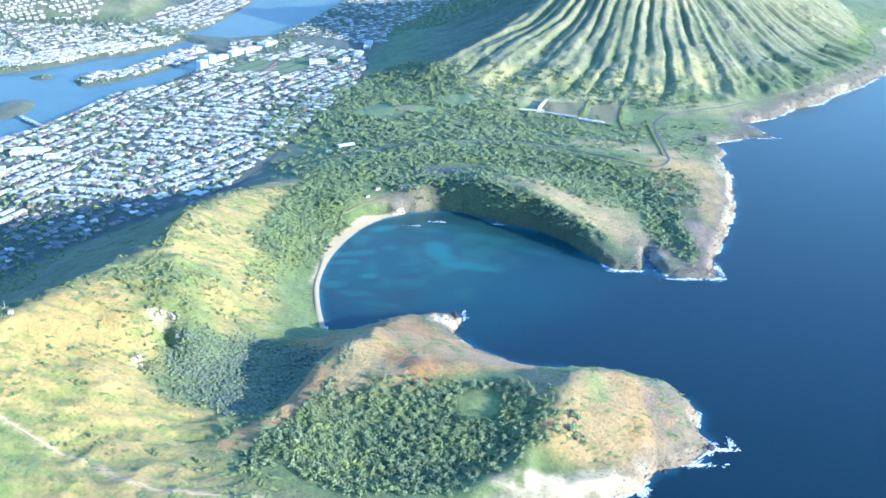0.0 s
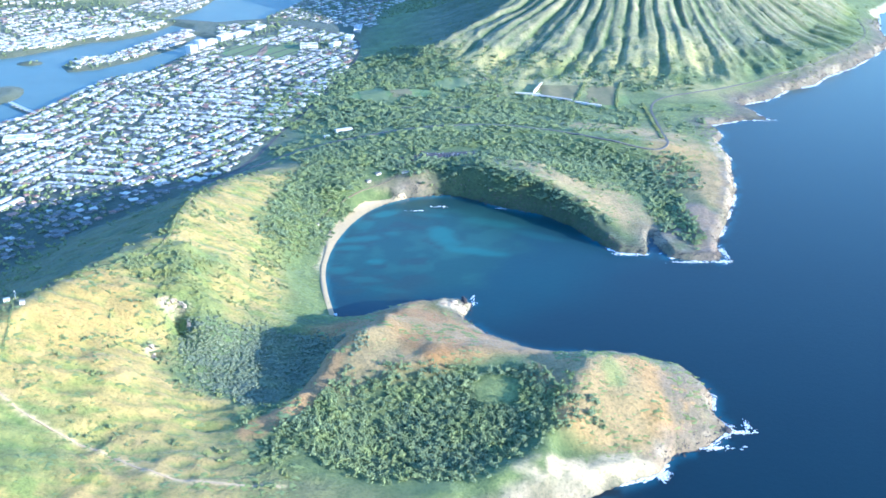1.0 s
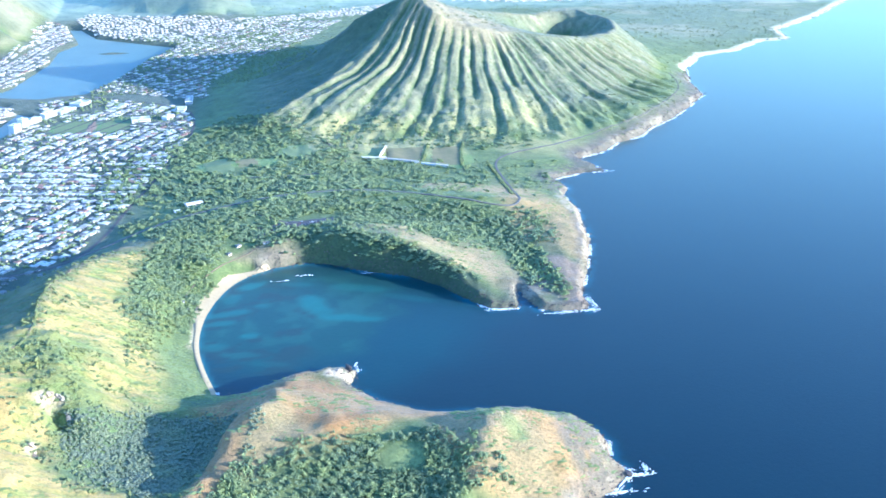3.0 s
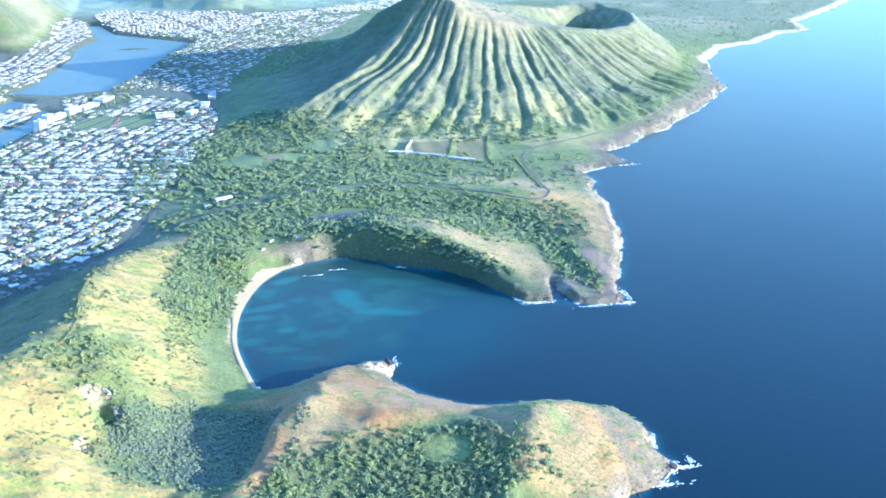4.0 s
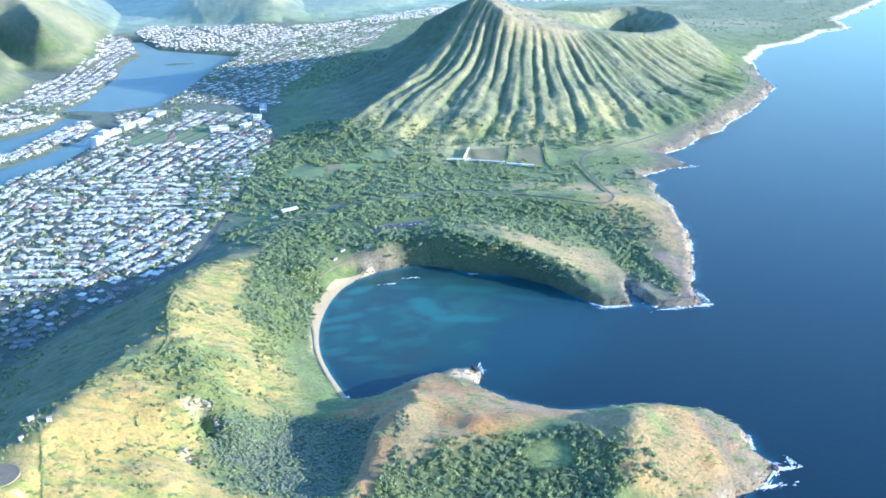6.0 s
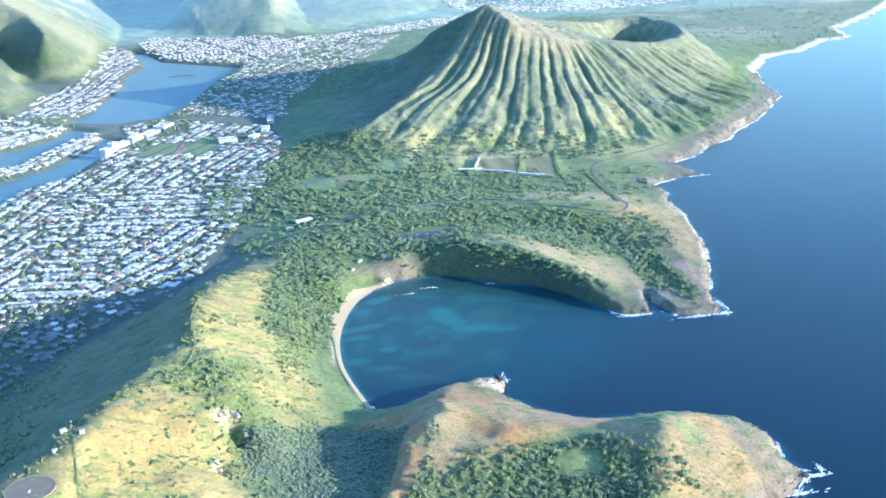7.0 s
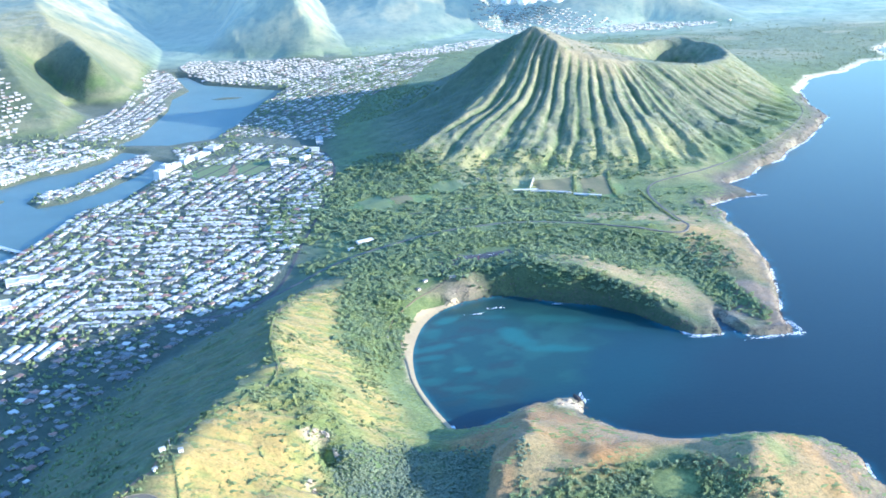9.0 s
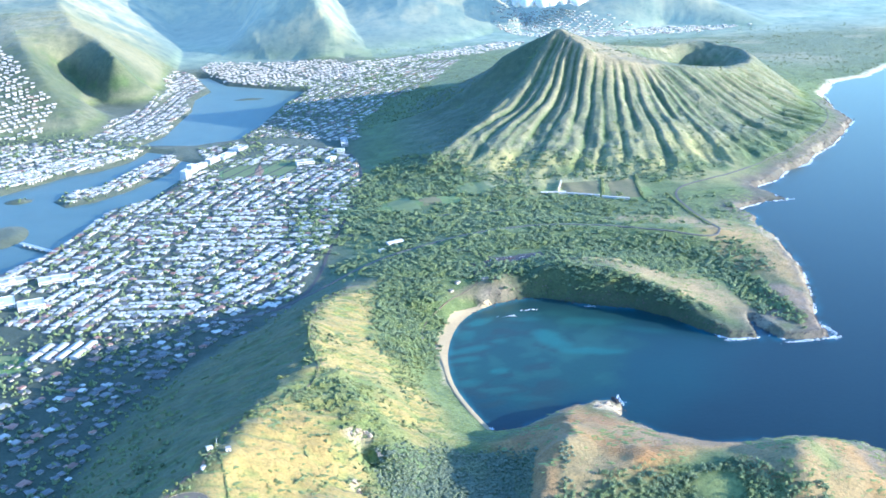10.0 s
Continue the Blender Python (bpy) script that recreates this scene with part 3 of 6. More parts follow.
def land_cover(px, py, z, sd, bank):
    """Base colours of the ground by what grows or lies there, with some shade and haze painted in."""
    n1, n2, n3 = fbm(px, py, 60, 3, 4), fbm(px, py, 18, 8, 4), fbm(px, py, 7, 13, 3)
    dry, green = (0.335, 0.246, 0.088), (0.12, 0.155, 0.045)
    wood, sand, rock, pale = (0.045, 0.085, 0.03), (0.50, 0.39, 0.24), (0.18, 0.14, 0.11), (0.38, 0.31, 0.22)
    c = np.zeros(px.shape + (3,)) + np.array((0.115, 0.145, 0.05)) * (0.7 + 0.7 * n2[..., None])
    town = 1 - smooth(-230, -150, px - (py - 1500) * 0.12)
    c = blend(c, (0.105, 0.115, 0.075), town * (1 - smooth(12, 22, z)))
    # ridge's shadow over the town's edge, darkened into the ground colour
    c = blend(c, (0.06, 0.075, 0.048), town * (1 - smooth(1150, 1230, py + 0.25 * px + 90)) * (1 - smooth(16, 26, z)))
    # near hill: straw-coloured slopes with green streaks
    hill = (1 - smooth(1205, 1260, py + px * 0.25)) * (1 - smooth(-175, -120, px - (py - 900) * 0.10)) * smooth(13, 30, z)
    hill = np.maximum(hill, (1 - smooth(620, 690, py)) * (1 - smooth(-190, -120, px)))
    c = blend(c, dry, hill * smooth(0.15, 0.4, n1 * 0.5 + n2 * 0.5 + 0.08))
    streak = fbm(px * 0.36 + py * 0.05, py - px * 0.12, 6.5, 27, 3)
    c = blend(c, green, hill * smooth(0.56, 0.66, n2 * 0.45 + n1 * 0.2 + streak * 0.35) * 0.55)
    c = blend(c, (0.185, 0.215, 0.055), hill * smooth(0.60, 0.68, streak) * 0.75)
    c = blend(c, (0.36, 0.245, 0.105), hill * (1 - smooth(0.30, 0.42, streak)) * 0.5)
    c = blend(c, (0.13, 0.17, 0.055), hill * patch(px, py, -250, 868, 60, 26, 30, 0.4) * 0.75)
    c = blend(c, (0.12, 0.16, 0.05), hill * patch(px, py, -212, 790, 26, 58, 20, 0.4) * 0.8)
    c = blend(c, (0.11, 0.16, 0.05), patch(px, py, -310, 600, 50, 40, 20, 0.4) * 0.7)
    c = blend(c, (0.28, 0.20, 0.10), patch(px, py, -160, 600, 110, 22, -10, 0.4) * 0.35)
    c = blend(c, (0.325, 0.218, 0.074), hill * patch(px, py, -300, 765, 40, 70, 20) * 0.75)
    # ridge's shaded side, its dimness put into the ground colour
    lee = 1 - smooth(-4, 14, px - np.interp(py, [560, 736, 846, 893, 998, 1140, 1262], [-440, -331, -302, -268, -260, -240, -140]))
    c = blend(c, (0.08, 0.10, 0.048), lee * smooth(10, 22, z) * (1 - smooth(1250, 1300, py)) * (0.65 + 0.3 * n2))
    # neck and near head: red-brown earth, thin straw
    neck = patch(px, py, -40, 800, 95, 75, 60, 0.25)
    c = blend(c, (0.30, 0.155, 0.058), neck)
    c = blend(c, (0.325, 0.195, 0.078), neck * smooth(0.45, 0.65, n2))
    c = blend(c, (0.27, 0.20, 0.10), patch(px, py, -78, 745, 34, 60, 25) * 0.9)
    c = blend(c, (0.31, 0.19, 0.09), patch(px, py, 45, 792, 62, 26, -22, 0.3))
    head = patch(px, py, 128, 715, 68, 74, 10, 0.25)
    c = blend(c, (0.335, 0.205, 0.085), head)
    c = blend(c, (0.30, 0.215, 0.105), head * smooth(0.45, 0.65, n1) * 0.8)
    c = blend(c, (0.19, 0.215, 0.07), head * patch(px, py, 120, 728, 9, 20) * 0.75)
    # wooded floors
    c = blend(c, (0.09, 0.125, 0.06), patch(px, py, -152, 758, 66, 62, 0, 0.2))
    c = blend(c, (0.105, 0.13, 0.05), patch(px, py, -34, 666, 100, 54, 14, 0.2))
    c = blend(c, (0.32, 0.19, 0.085), trail(px, py, RIM, 7, 6))
    c = blend(c, (0.19, 0.215, 0.075), patch(px, py, 28, 712, 16, 17, 0, 0.15))
    # rim of the bay
    ring = patch(px, py, 60, 1250, 240, 75, -8, 0.25) * (1 - smooth(290, 330, px))
    c = blend(c, (0.095, 0.13, 0.045), ring)
    c = blend(c, (0.09, 0.125, 0.042), patch(px, py, -150, 1130, 40, 130, -10, 0.3))
    c = blend(c, (0.33, 0.265, 0.12), arm_top(px, py) * smooth(0.25, 0.5, n2))
    c = blend(c, (0.36, 0.245, 0.13), arm_top(px, py) * smooth(0.5, 0.62, n1) * 0.7)
    c = blend(c, (0.06, 0.105, 0.035), patch(px, py, 247, 1130, 22, 90, 6, 0.2))
    c = blend(c, (0.335, 0.225, 0.105), patch(px, py, 318, 1230, 52, 160, 8, 0.3) * (0.45 + 0.55 * smooth(0.25, 0.5, n2)))
    c = blend(c, (0.24, 0.165, 0.12), patch(px, py, 270, 1060, 34, 70, 4, 0.3) * 0.9)
    c = blend(c, (0.33, 0.23, 0.13), patch(px, py, 200, 1110, 26, 60, 14, 0.4) * 0.7)
    c = blend(c, (0.36, 0.24, 0.115), patch(px, py, 238, 1372, 78, 30, -14, 0.3) * 0.9)
    c = blend(c, (0.20, 0.155, 0.10), patch(px, py, -45, 1196, 48, 13, 12, 0.3) * (0.5 + 0.5 * n2))
    # saddle: pastures
    for x, y, a, b, t in ((-100, 1540, 30, 34, 10), (20, 1590, 30, 28, 0), (170, 1570, 60, 40, -16), (250, 1540, 26, 46, -10), (-40, 1545, 30, 24, 0)):
        c = blend(c, (0.17, 0.23, 0.07), patch(px, py, x, y, a, b, t, 0.12) * 0.9)
    c = blend(c, (0.38, 0.30, 0.17), patch(px, py, 165, 1600, 40, 10, -18, 0.2) * 0.7)
    for x, y, a, b in ((-335, 1855, 34, 34), (-272, 1850, 30, 36), (-620, 1120, 70, 34)):
        c = blend(c, (0.15, 0.24, 0.07), patch(px, py, x, y, a, b, 0, 0.08))
    c = blend(c, (0.36, 0.22, 0.14), patch(px, py, -304, 1850, 9, 30, 0, 0.1))
    plain_side = smooth(2380, 2600, py) * smooth(600, 760, px)
    c = blend(c, (0.11, 0.15, 0.065), plain_side * smooth(0.42, 0.58, n1) * 0.8)
    c = blend(c, (0.30, 0.26, 0.14), plain_side * smooth(0.52, 0.62, fbm(px, py * 2.0, 150, 66, 3)) * 0.7)
    # the cone: straw ribs, green gullies
    cone = smooth(20, 44, z) * smooth(1560, 1660, py) * (1 - smooth(2600, 2800, py))
    c = blend(c, (0.155, 0.165, 0.095), cone)
    c = blend(c, (0.245, 0.225, 0.14), cone * smooth(0.5, 0.66, n2 * 0.6 + n1 * 0.4))
    c = blend(c, (0.30, 0.22, 0.14), cone * patch(px, py, 350, 1990, 110, 90) * 0.6)
    c = blend(c, (0.35, 0.30, 0.12), patch(px, py, 110, 1690, 70, 36, -10, 0.4) * 0.8)
    # far spurs and plains
    far = smooth(2850, 3100, py)
    c = blend(c, (0.19, 0.215, 0.125), far * (0.4 + 0.6 * smooth(0.4, 0.6, n1)))
    c = blend(c, (0.115, 0.13, 0.08), far * smooth(12, 30, z))
    c = blend(c, (0.235, 0.20, 0.10), far * smooth(25, 90, z) * smooth(0.35, 0.6, n1))
    # left spurs paled in colour for the haze in front of them
    c = blend(c, (0.26, 0.235, 0.14), (1 - smooth(-520, -440, px)) * smooth(14, 34, z) * smooth(2080, 2200, py) * (1 - far) * (0.6 + 0.4 * smooth(0.3, 0.6, n1 + 0.1)))
    c = blend(c, (0.26, 0.25, 0.16), patch(px, py, 1250, 2800, 500, 260, 40) * 0.35)
    for x, y, a, b in ((-237, 799, 8, 7), (-227, 802, 8, 4), (-243, 752, 5, 8)):
        c = blend(c, (0.42, 0.32, 0.22), patch(px, py, x, y, a, b, 10, 0.4) * 0.9)
    c = blend(c, (0.33, 0.29, 0.13), fan_tone(px, py) * smooth(0.42, 0.6, n1) * 0.8)
    # paths
    c = blend(c, (0.50, 0.38, 0.22), trail(px, py, GRASS_PATH, 0.8, 2.0) * 0.7)
    # shore: rock, pale tuff, sand
    shoreline = (1 - smooth(6, 22, sd)) * (bank > 3)
    c = blend(c, rock, shoreline * (0.55 + 0.45 * n2))
    wild = (1 - smooth(14, 46, sd + 20 * (n2 - 0.5))) * (px > 300) * (py > 1380) * (py < 2080)
    c = blend(c, (0.13, 0.105, 0.085), wild * (0.6 + 0.4 * n3))
    c = blend(c, pale, shoreline * smooth(0.55, 0.66, n2) * 0.45)
    # bay cliff: overgrown green, with the face's shade darkened into it
    c = blend(c, (0.06, 0.078, 0.04), (1 - smooth(14, 30, sd)) * patch(px, py, 90, 1130, 130, 90, -35, 0.2))
    c = blend(c, (0.075, 0.10, 0.045), patch(px, py, 50, 1195, 60, 28, -20, 0.35) * 0.8)
    c = blend(c, (0.42, 0.33, 0.215), patch(px, py, 88, 634, 50, 11, 18, 0.25) * smooth(0.25, 0.5, n3 * 0.6 + n2 * 0.4))
    c = blend(c, (0.42, 0.33, 0.23), patch(px, py, -1, 893, 14, 9, 0, 0.2))
    c = blend(c, (0.40, 0.31, 0.21), patch(px, py, 362, 1290, 16, 80, 4, 0.3) * 0.7)
    c = blend(c, (0.195, 0.148, 0.10), patch(px, py, 185, 715, 28, 50, 10, 0.3) * smooth(0.3, 0.5, n3))
    c = blend(c, sand, (1 - smooth(5, 9, sd)) * (px < -70) * smooth(965, 1010, py) * (1 - smooth(1125, 1150, py)) * (bank < 3.5) * (px > -200))
    c = blend(c, (0.62, 0.52, 0.38), (1 - smooth(9, 24, sd + 14 * (n2 - 0.5))) * (py > 2130) * (px > 800) * (bank < 3.5))
    return np.clip(c, 0.01, 0.9)


xs = graded((-3600, -1100, 300, 14), (-1100, -450, 7, 5), (-450, 450, 3.2, 3.2), (450, 860, 3.4, 4), (860, 2000, 7, 14), (2000, 4200, 30, 220))
ys = graded((-400, 440, 200, 12), (440, 580, 6, 4), (580, 1300, 3.2, 3.2), (1300, 1640, 4.4, 4), (1640, 2120, 3.4, 3.8), (2120, 3200, 6, 11), (3200, 4950, 14, 40))
gx, gy = np.meshgrid(xs, ys)
gz = height(gx, gy)
gsd, gbank = shore(gx, gy)
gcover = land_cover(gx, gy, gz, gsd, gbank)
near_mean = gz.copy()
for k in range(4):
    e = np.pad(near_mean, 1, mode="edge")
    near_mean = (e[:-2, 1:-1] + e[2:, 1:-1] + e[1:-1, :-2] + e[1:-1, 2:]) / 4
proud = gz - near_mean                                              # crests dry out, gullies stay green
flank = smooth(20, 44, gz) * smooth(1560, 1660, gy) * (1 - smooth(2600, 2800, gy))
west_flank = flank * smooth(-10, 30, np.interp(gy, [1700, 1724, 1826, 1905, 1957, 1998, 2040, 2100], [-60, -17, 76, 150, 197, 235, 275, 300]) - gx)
# shade of the cone's west flank, painted in as a darker cover
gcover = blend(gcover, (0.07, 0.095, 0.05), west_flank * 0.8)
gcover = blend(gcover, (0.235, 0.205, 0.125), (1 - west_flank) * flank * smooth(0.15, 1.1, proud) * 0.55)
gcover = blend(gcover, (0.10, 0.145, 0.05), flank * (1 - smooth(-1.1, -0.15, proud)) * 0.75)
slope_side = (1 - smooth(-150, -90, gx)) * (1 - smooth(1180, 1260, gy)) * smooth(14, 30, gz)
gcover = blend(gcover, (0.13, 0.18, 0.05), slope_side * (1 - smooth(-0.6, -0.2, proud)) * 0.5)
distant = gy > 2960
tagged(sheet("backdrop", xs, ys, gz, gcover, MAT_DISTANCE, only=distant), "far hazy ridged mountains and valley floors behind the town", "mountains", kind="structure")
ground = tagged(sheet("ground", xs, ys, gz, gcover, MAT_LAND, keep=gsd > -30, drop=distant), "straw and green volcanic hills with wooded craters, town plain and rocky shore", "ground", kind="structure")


def looked_up(field, px, py):
    """A value of the ground's lattice at any place, evened between its points."""
    px, py = np.asarray(px, float), np.asarray(py, float)
    i = np.clip(np.searchsorted(xs, px) - 1, 0, len(xs) - 2)
    j = np.clip(np.searchsorted(ys, py) - 1, 0, len(ys) - 2)
    u, v = (px - xs[i]) / (xs[i + 1] - xs[i]), (py - ys[j]) / (ys[j + 1] - ys[j])
    return (field[j, i] * (1 - u) + field[j, i + 1] * u) * (1 - v) + (field[j + 1, i] * (1 - u) + field[j + 1, i + 1] * u) * v


def level(px, py):
    return looked_up(gz, px, py)


def ground_at(x, y):
    return float(level(x, y))


# ---- sea, bay and marina ----
def water_colour(px, py):
    deep = np.array((0.0030, 0.0175, 0.0265))
    c = np.zeros(px.shape + (3,)) + deep
    sd, bank = shore(px, py)
    bay = patch(px, py, 10, 1040, 160, 160, 0, 0.35)
    c = blend(c, (0.004, 0.036, 0.044), bay)
    inner = patch(px, py, -45, 1060, 105, 125, 0, 0.3)
    c = blend(c, (0.010, 0.052, 0.043), inner * 0.9)
    n = fbm(px, py, 30, 21, 4)
    c = blend(c, (0.020, 0.078, 0.060), inner * smooth(0.5, 0.64, n) * 0.8)
    dim_reef = smooth(0.52, 0.6, fbm(px * 0.5 + py * 0.1, py, 14, 24, 4)) * patch(px, py, -70, 1040, 70, 120, 0, 0.3)
    c = blend(c, (0.016, 0.034, 0.030), dim_reef * 0.8)
    for x, y, a, b, t, k in ((-8, 1072, 13, 22, 10, 0.85), (2, 1050, 12, 12, 0, 0.6), (27, 1030, 32, 8, -14, 0.8), (-70, 1132, 17, 8, 25, 0.9), (-92, 1100, 9, 14, -30, 0.45), (-95, 1062, 22, 7, 14, 0.7), (-105, 1040, 16, 6, 8, 0.6), (-76, 1005, 9, 7, 0, 0.8),
                             (-112, 985, 14, 9, 0, 0.5), (-88, 965, 20, 6, -10, 0.4), (50, 1105, 36, 9, -20, 0.4), (-20, 1128, 22, 6, -12, 0.4), (95, 1070, 30, 7, -30, 0.3), (-60, 940, 22, 6, -20, 0.25), (-62, 1076, 8, 5, 0, 0.4)):
        c = blend(c, (0.022, 0.128, 0.105), patch(px, py, x, y, a, b, t, 0.4) * k)
    edge = (1 - smooth(0, 9, -sd)) * (px < 0) * (px > -170) * (py > 900) * (py < 1215)
    c = blend(c, (0.06, 0.24, 0.24), edge * 0.6)
    c = blend(c, (0.02, 0.14, 0.20), (1 - smooth(0, 14, -sd)) * (bank > 3) * 0.5 * (n > 0.45))
    pond = (px < -150) & (py > 1100)
    c = np.where(pond[..., None], np.array((0.085, 0.13, 0.112)) * (0.85 + 0.3 * n[..., None]), c)
    return np.clip(c, 0, 1)


sxs = graded((-1400, -170, 30, 12), (-170, 420, 4, 4), (420, 1200, 10, 20), (1200, 9000, 30, 900))
ysea = graded((-3000, 560, 500, 20), (560, 1240, 4, 4), (1240, 2700, 12, 16), (2700, 9000, 20, 600))
wx, wy = np.meshgrid(sxs, ysea)
wsd, _ = shore(wx, wy)
still = (wx < -180) & (wy > 1100)
sea = tagged(sheet("water", sxs, ysea, wx * 0, water_colour(wx, wy), MAT_SEA, keep=(wsd < 60) & ~still), "deep blue sea with a turquoise reef bay", "sea", kind="structure")
tagged(sheet("water", sxs, ysea, wx * 0, water_colour(wx, wy), MAT_MARINA, only=(wsd < 60) & still), "pale blue-green water of the marina", "water", kind="structure")


# ---- small builders ----
def mesh_from(name, verts, faces, materials, indices=None, smooth_shade=False):
    me = bpy.data.meshes.new(name)
    me.from_pydata(verts, [], faces)
    for m in materials:
        me.materials.append(m)
    if indices is not None:
        me.polygons.foreach_set("material_index", np.array(indices, np.int32))
    if smooth_shade:
        me.polygons.foreach_set("use_smooth", np.ones(len(me.polygons), bool))
    me.update()
    return me


def part(name, me, parent, label=""):
    ob = new(name, me)
    ob.parent = parent
    return tagged(ob, label) if label else ob


def box_data(x0, x1, y0, y1, z0, z1):
    v = [(x, y, z) for z in (z0, z1) for y in (y0, y1) for x in (x0, x1)]
    return v, [(0, 2, 3, 1), (4, 5, 7, 6), (0, 1, 5, 4), (2, 6, 7, 3), (0, 4, 6, 2), (1, 3, 7, 5)]


def merged(pieces):
    verts, faces = [], []
    for v, f in pieces:
        k = len(verts)
        verts += list(v)
        faces += [tuple(i + k for i in q) for q in f]
    return verts, faces


def roof_data(w, d, z, rise, eave, hip):
    """A roof over a w by d house: hipped when hip > 0, with its soffit and eaves' thickness."""
    a, b = w / 2 + eave, d / 2 + eave
    r = a - hip
    v = [(-a, -b, z), (a, -b, z), (a, b, z), (-a, b, z), (-a, -b, z + 0.2), (a, -b, z + 0.2), (a, b, z + 0.2), (-a, b, z + 0.2), (-r, 0, z + rise), (r, 0, z + rise)]
    return v, [(0, 3, 2, 1), (0, 1, 5, 4), (1, 2, 6, 5), (2, 3, 7, 6), (3, 0, 4, 7), (4, 5, 9, 8), (6, 7, 8, 9), (5, 6, 9), (7, 4, 8)]


def joined(name, templates, placed, materials, label, category, smooth_shade=False):
    """Many copies of a few templates as one mesh. A template is (verts, faces, material index of each face); a placing is (which, x, y, z, turn, sx, sy, sz)."""
    vs, loops, counts, mats, base = [], [], [], [], 0
    for k, (v, f, mi) in enumerate(templates):
        p = np.array([q[1:] for q in placed if q[0] == k], float)
        if not len(p):
            continue
        v = np.array(v, float)
        c, s = np.cos(p[:, 3])[:, None], np.sin(p[:, 3])[:, None]
        lx, ly, lz = v[:, 0] * p[:, 4:5], v[:, 1] * p[:, 5:6], v[:, 2] * p[:, 6:7]
        world_v = np.stack([lx * c - ly * s + p[:, 0:1], lx * s + ly * c + p[:, 1:2], lz + p[:, 2:3]], -1)
        vs.append(world_v.reshape(-1, 3))
        flat = np.concatenate([np.array(q) for q in f])
        loops.append((flat[None, :] + (np.arange(len(p)) * len(v))[:, None] + base).ravel())
        counts.append(np.tile([len(q) for q in f], len(p)))
        mats.append(np.tile(mi, len(p)))
        base += len(p) * len(v)
    vs, loops, counts, mats = np.concatenate(vs), np.concatenate(loops), np.concatenate(counts), np.concatenate(mats)
    me = bpy.data.meshes.new(name)
    me.vertices.add(len(vs))
    me.vertices.foreach_set("co", vs.astype(np.float32).ravel())
    me.loops.add(len(loops))
    me.loops.foreach_set("vertex_index", loops.astype(np.int32))
    me.polygons.add(len(counts))
    me.polygons.foreach_set("loop_start", np.concatenate([[0], np.cumsum(counts)[:-1]]).astype(np.int32))
    for m in materials:
        me.materials.append(m)
    me.polygons.foreach_set("material_index", mats.astype(np.int32))
    me.polygons.foreach_set("use_smooth", np.full(len(counts), smooth_shade))
    me.update(calc_edges=True)
    return tagged(new(name, me), label, category, kind="stuff")


# ---- woods ----
def clump(rng, x, y, z, r, flat=0.75):
    """One leafy clump: a rough twenty-sided blob."""
    g = (1 + 5 ** 0.5) / 2
    v = [(-1, g, 0), (1, g, 0), (-1, -g, 0), (1, -g, 0), (0, -1, g), (0, 1, g), (0, -1, -g), (0, 1, -g), (g, 0, -1), (g, 0, 1), (-g, 0, -1), (-g, 0, 1)]
    f = [(0, 11, 5), (0, 5, 1), (0, 1, 7), (0, 7, 10), (0, 10, 11), (1, 5, 9), (5, 11, 4), (11, 10, 2), (10, 7, 6), (7, 1, 8), (3, 9, 4), (3, 4, 2), (3, 2, 6), (3, 6, 8), (3, 8, 9), (4, 9, 5), (2, 4, 11), (6, 2, 10), (8, 6, 7), (9, 8, 1)]
    out = []
    for p in v:
        k = r / 1.9 * rng.uniform(0.7, 1.3)
        out.append((x + p[0] * k, y + p[1] * k, z + p[2] * k * flat))
    return out, f


def sprig(rng, x, y, z, r, flat=0.8):
    """A small eight-sided leafy clump for woods that stay far off."""
    v = [(x + p[0] * r * rng.uniform(0.7, 1.3), y + p[1] * r * rng.uniform(0.7, 1.3), z + p[2] * r * flat) for p in ((1, 0, 0), (0, 1, 0), (-1, 0, 0), (0, -1, 0), (0, 0, 1), (0, 0, -1))]
    return v, [(0, 1, 4), (1, 2, 4), (2, 3, 4), (3, 0, 4), (1, 0, 5), (2, 1, 5), (3, 2, 5), (0, 3, 5)]


def grove_data(seed, many, spread, low, high, size):
    rng = random.Random(seed)
    return merged([sprig(rng, rng.gauss(0, spread * 0.6), rng.gauss(0, spread * 0.6), rng.uniform(low, high), size * rng.uniform(0.7, 1.3)) for _ in range(many)])


def crown_data(seed, many, spread, low, high, size):
    rng = random.Random(seed)
    return merged([clump(rng, spread * rng.uniform(0.1, 1) * math.cos(a), spread * rng.uniform(0.1, 1) * math.sin(a), rng.uniform(low, high), size * rng.uniform(0.7, 1.25))
                   for a in [i * 2.4 + rng.random() for i in range(many)]])


def limb_data(p, q, r0, r1, n=5):
    d = (Vector(q) - Vector(p)).normalized()
    u = d.orthogonal().normalized()
    w = d.cross(u)
    v = [tuple(Vector(c) + (u * math.cos(2 * math.pi * i / n) + w * math.sin(2 * math.pi * i / n)) * r) for c, r in ((p, r0), (q, r1)) for i in range(n)]
    return v, [(i, (i + 1) % n, n + (i + 1) % n, n + i) for i in range(n)]


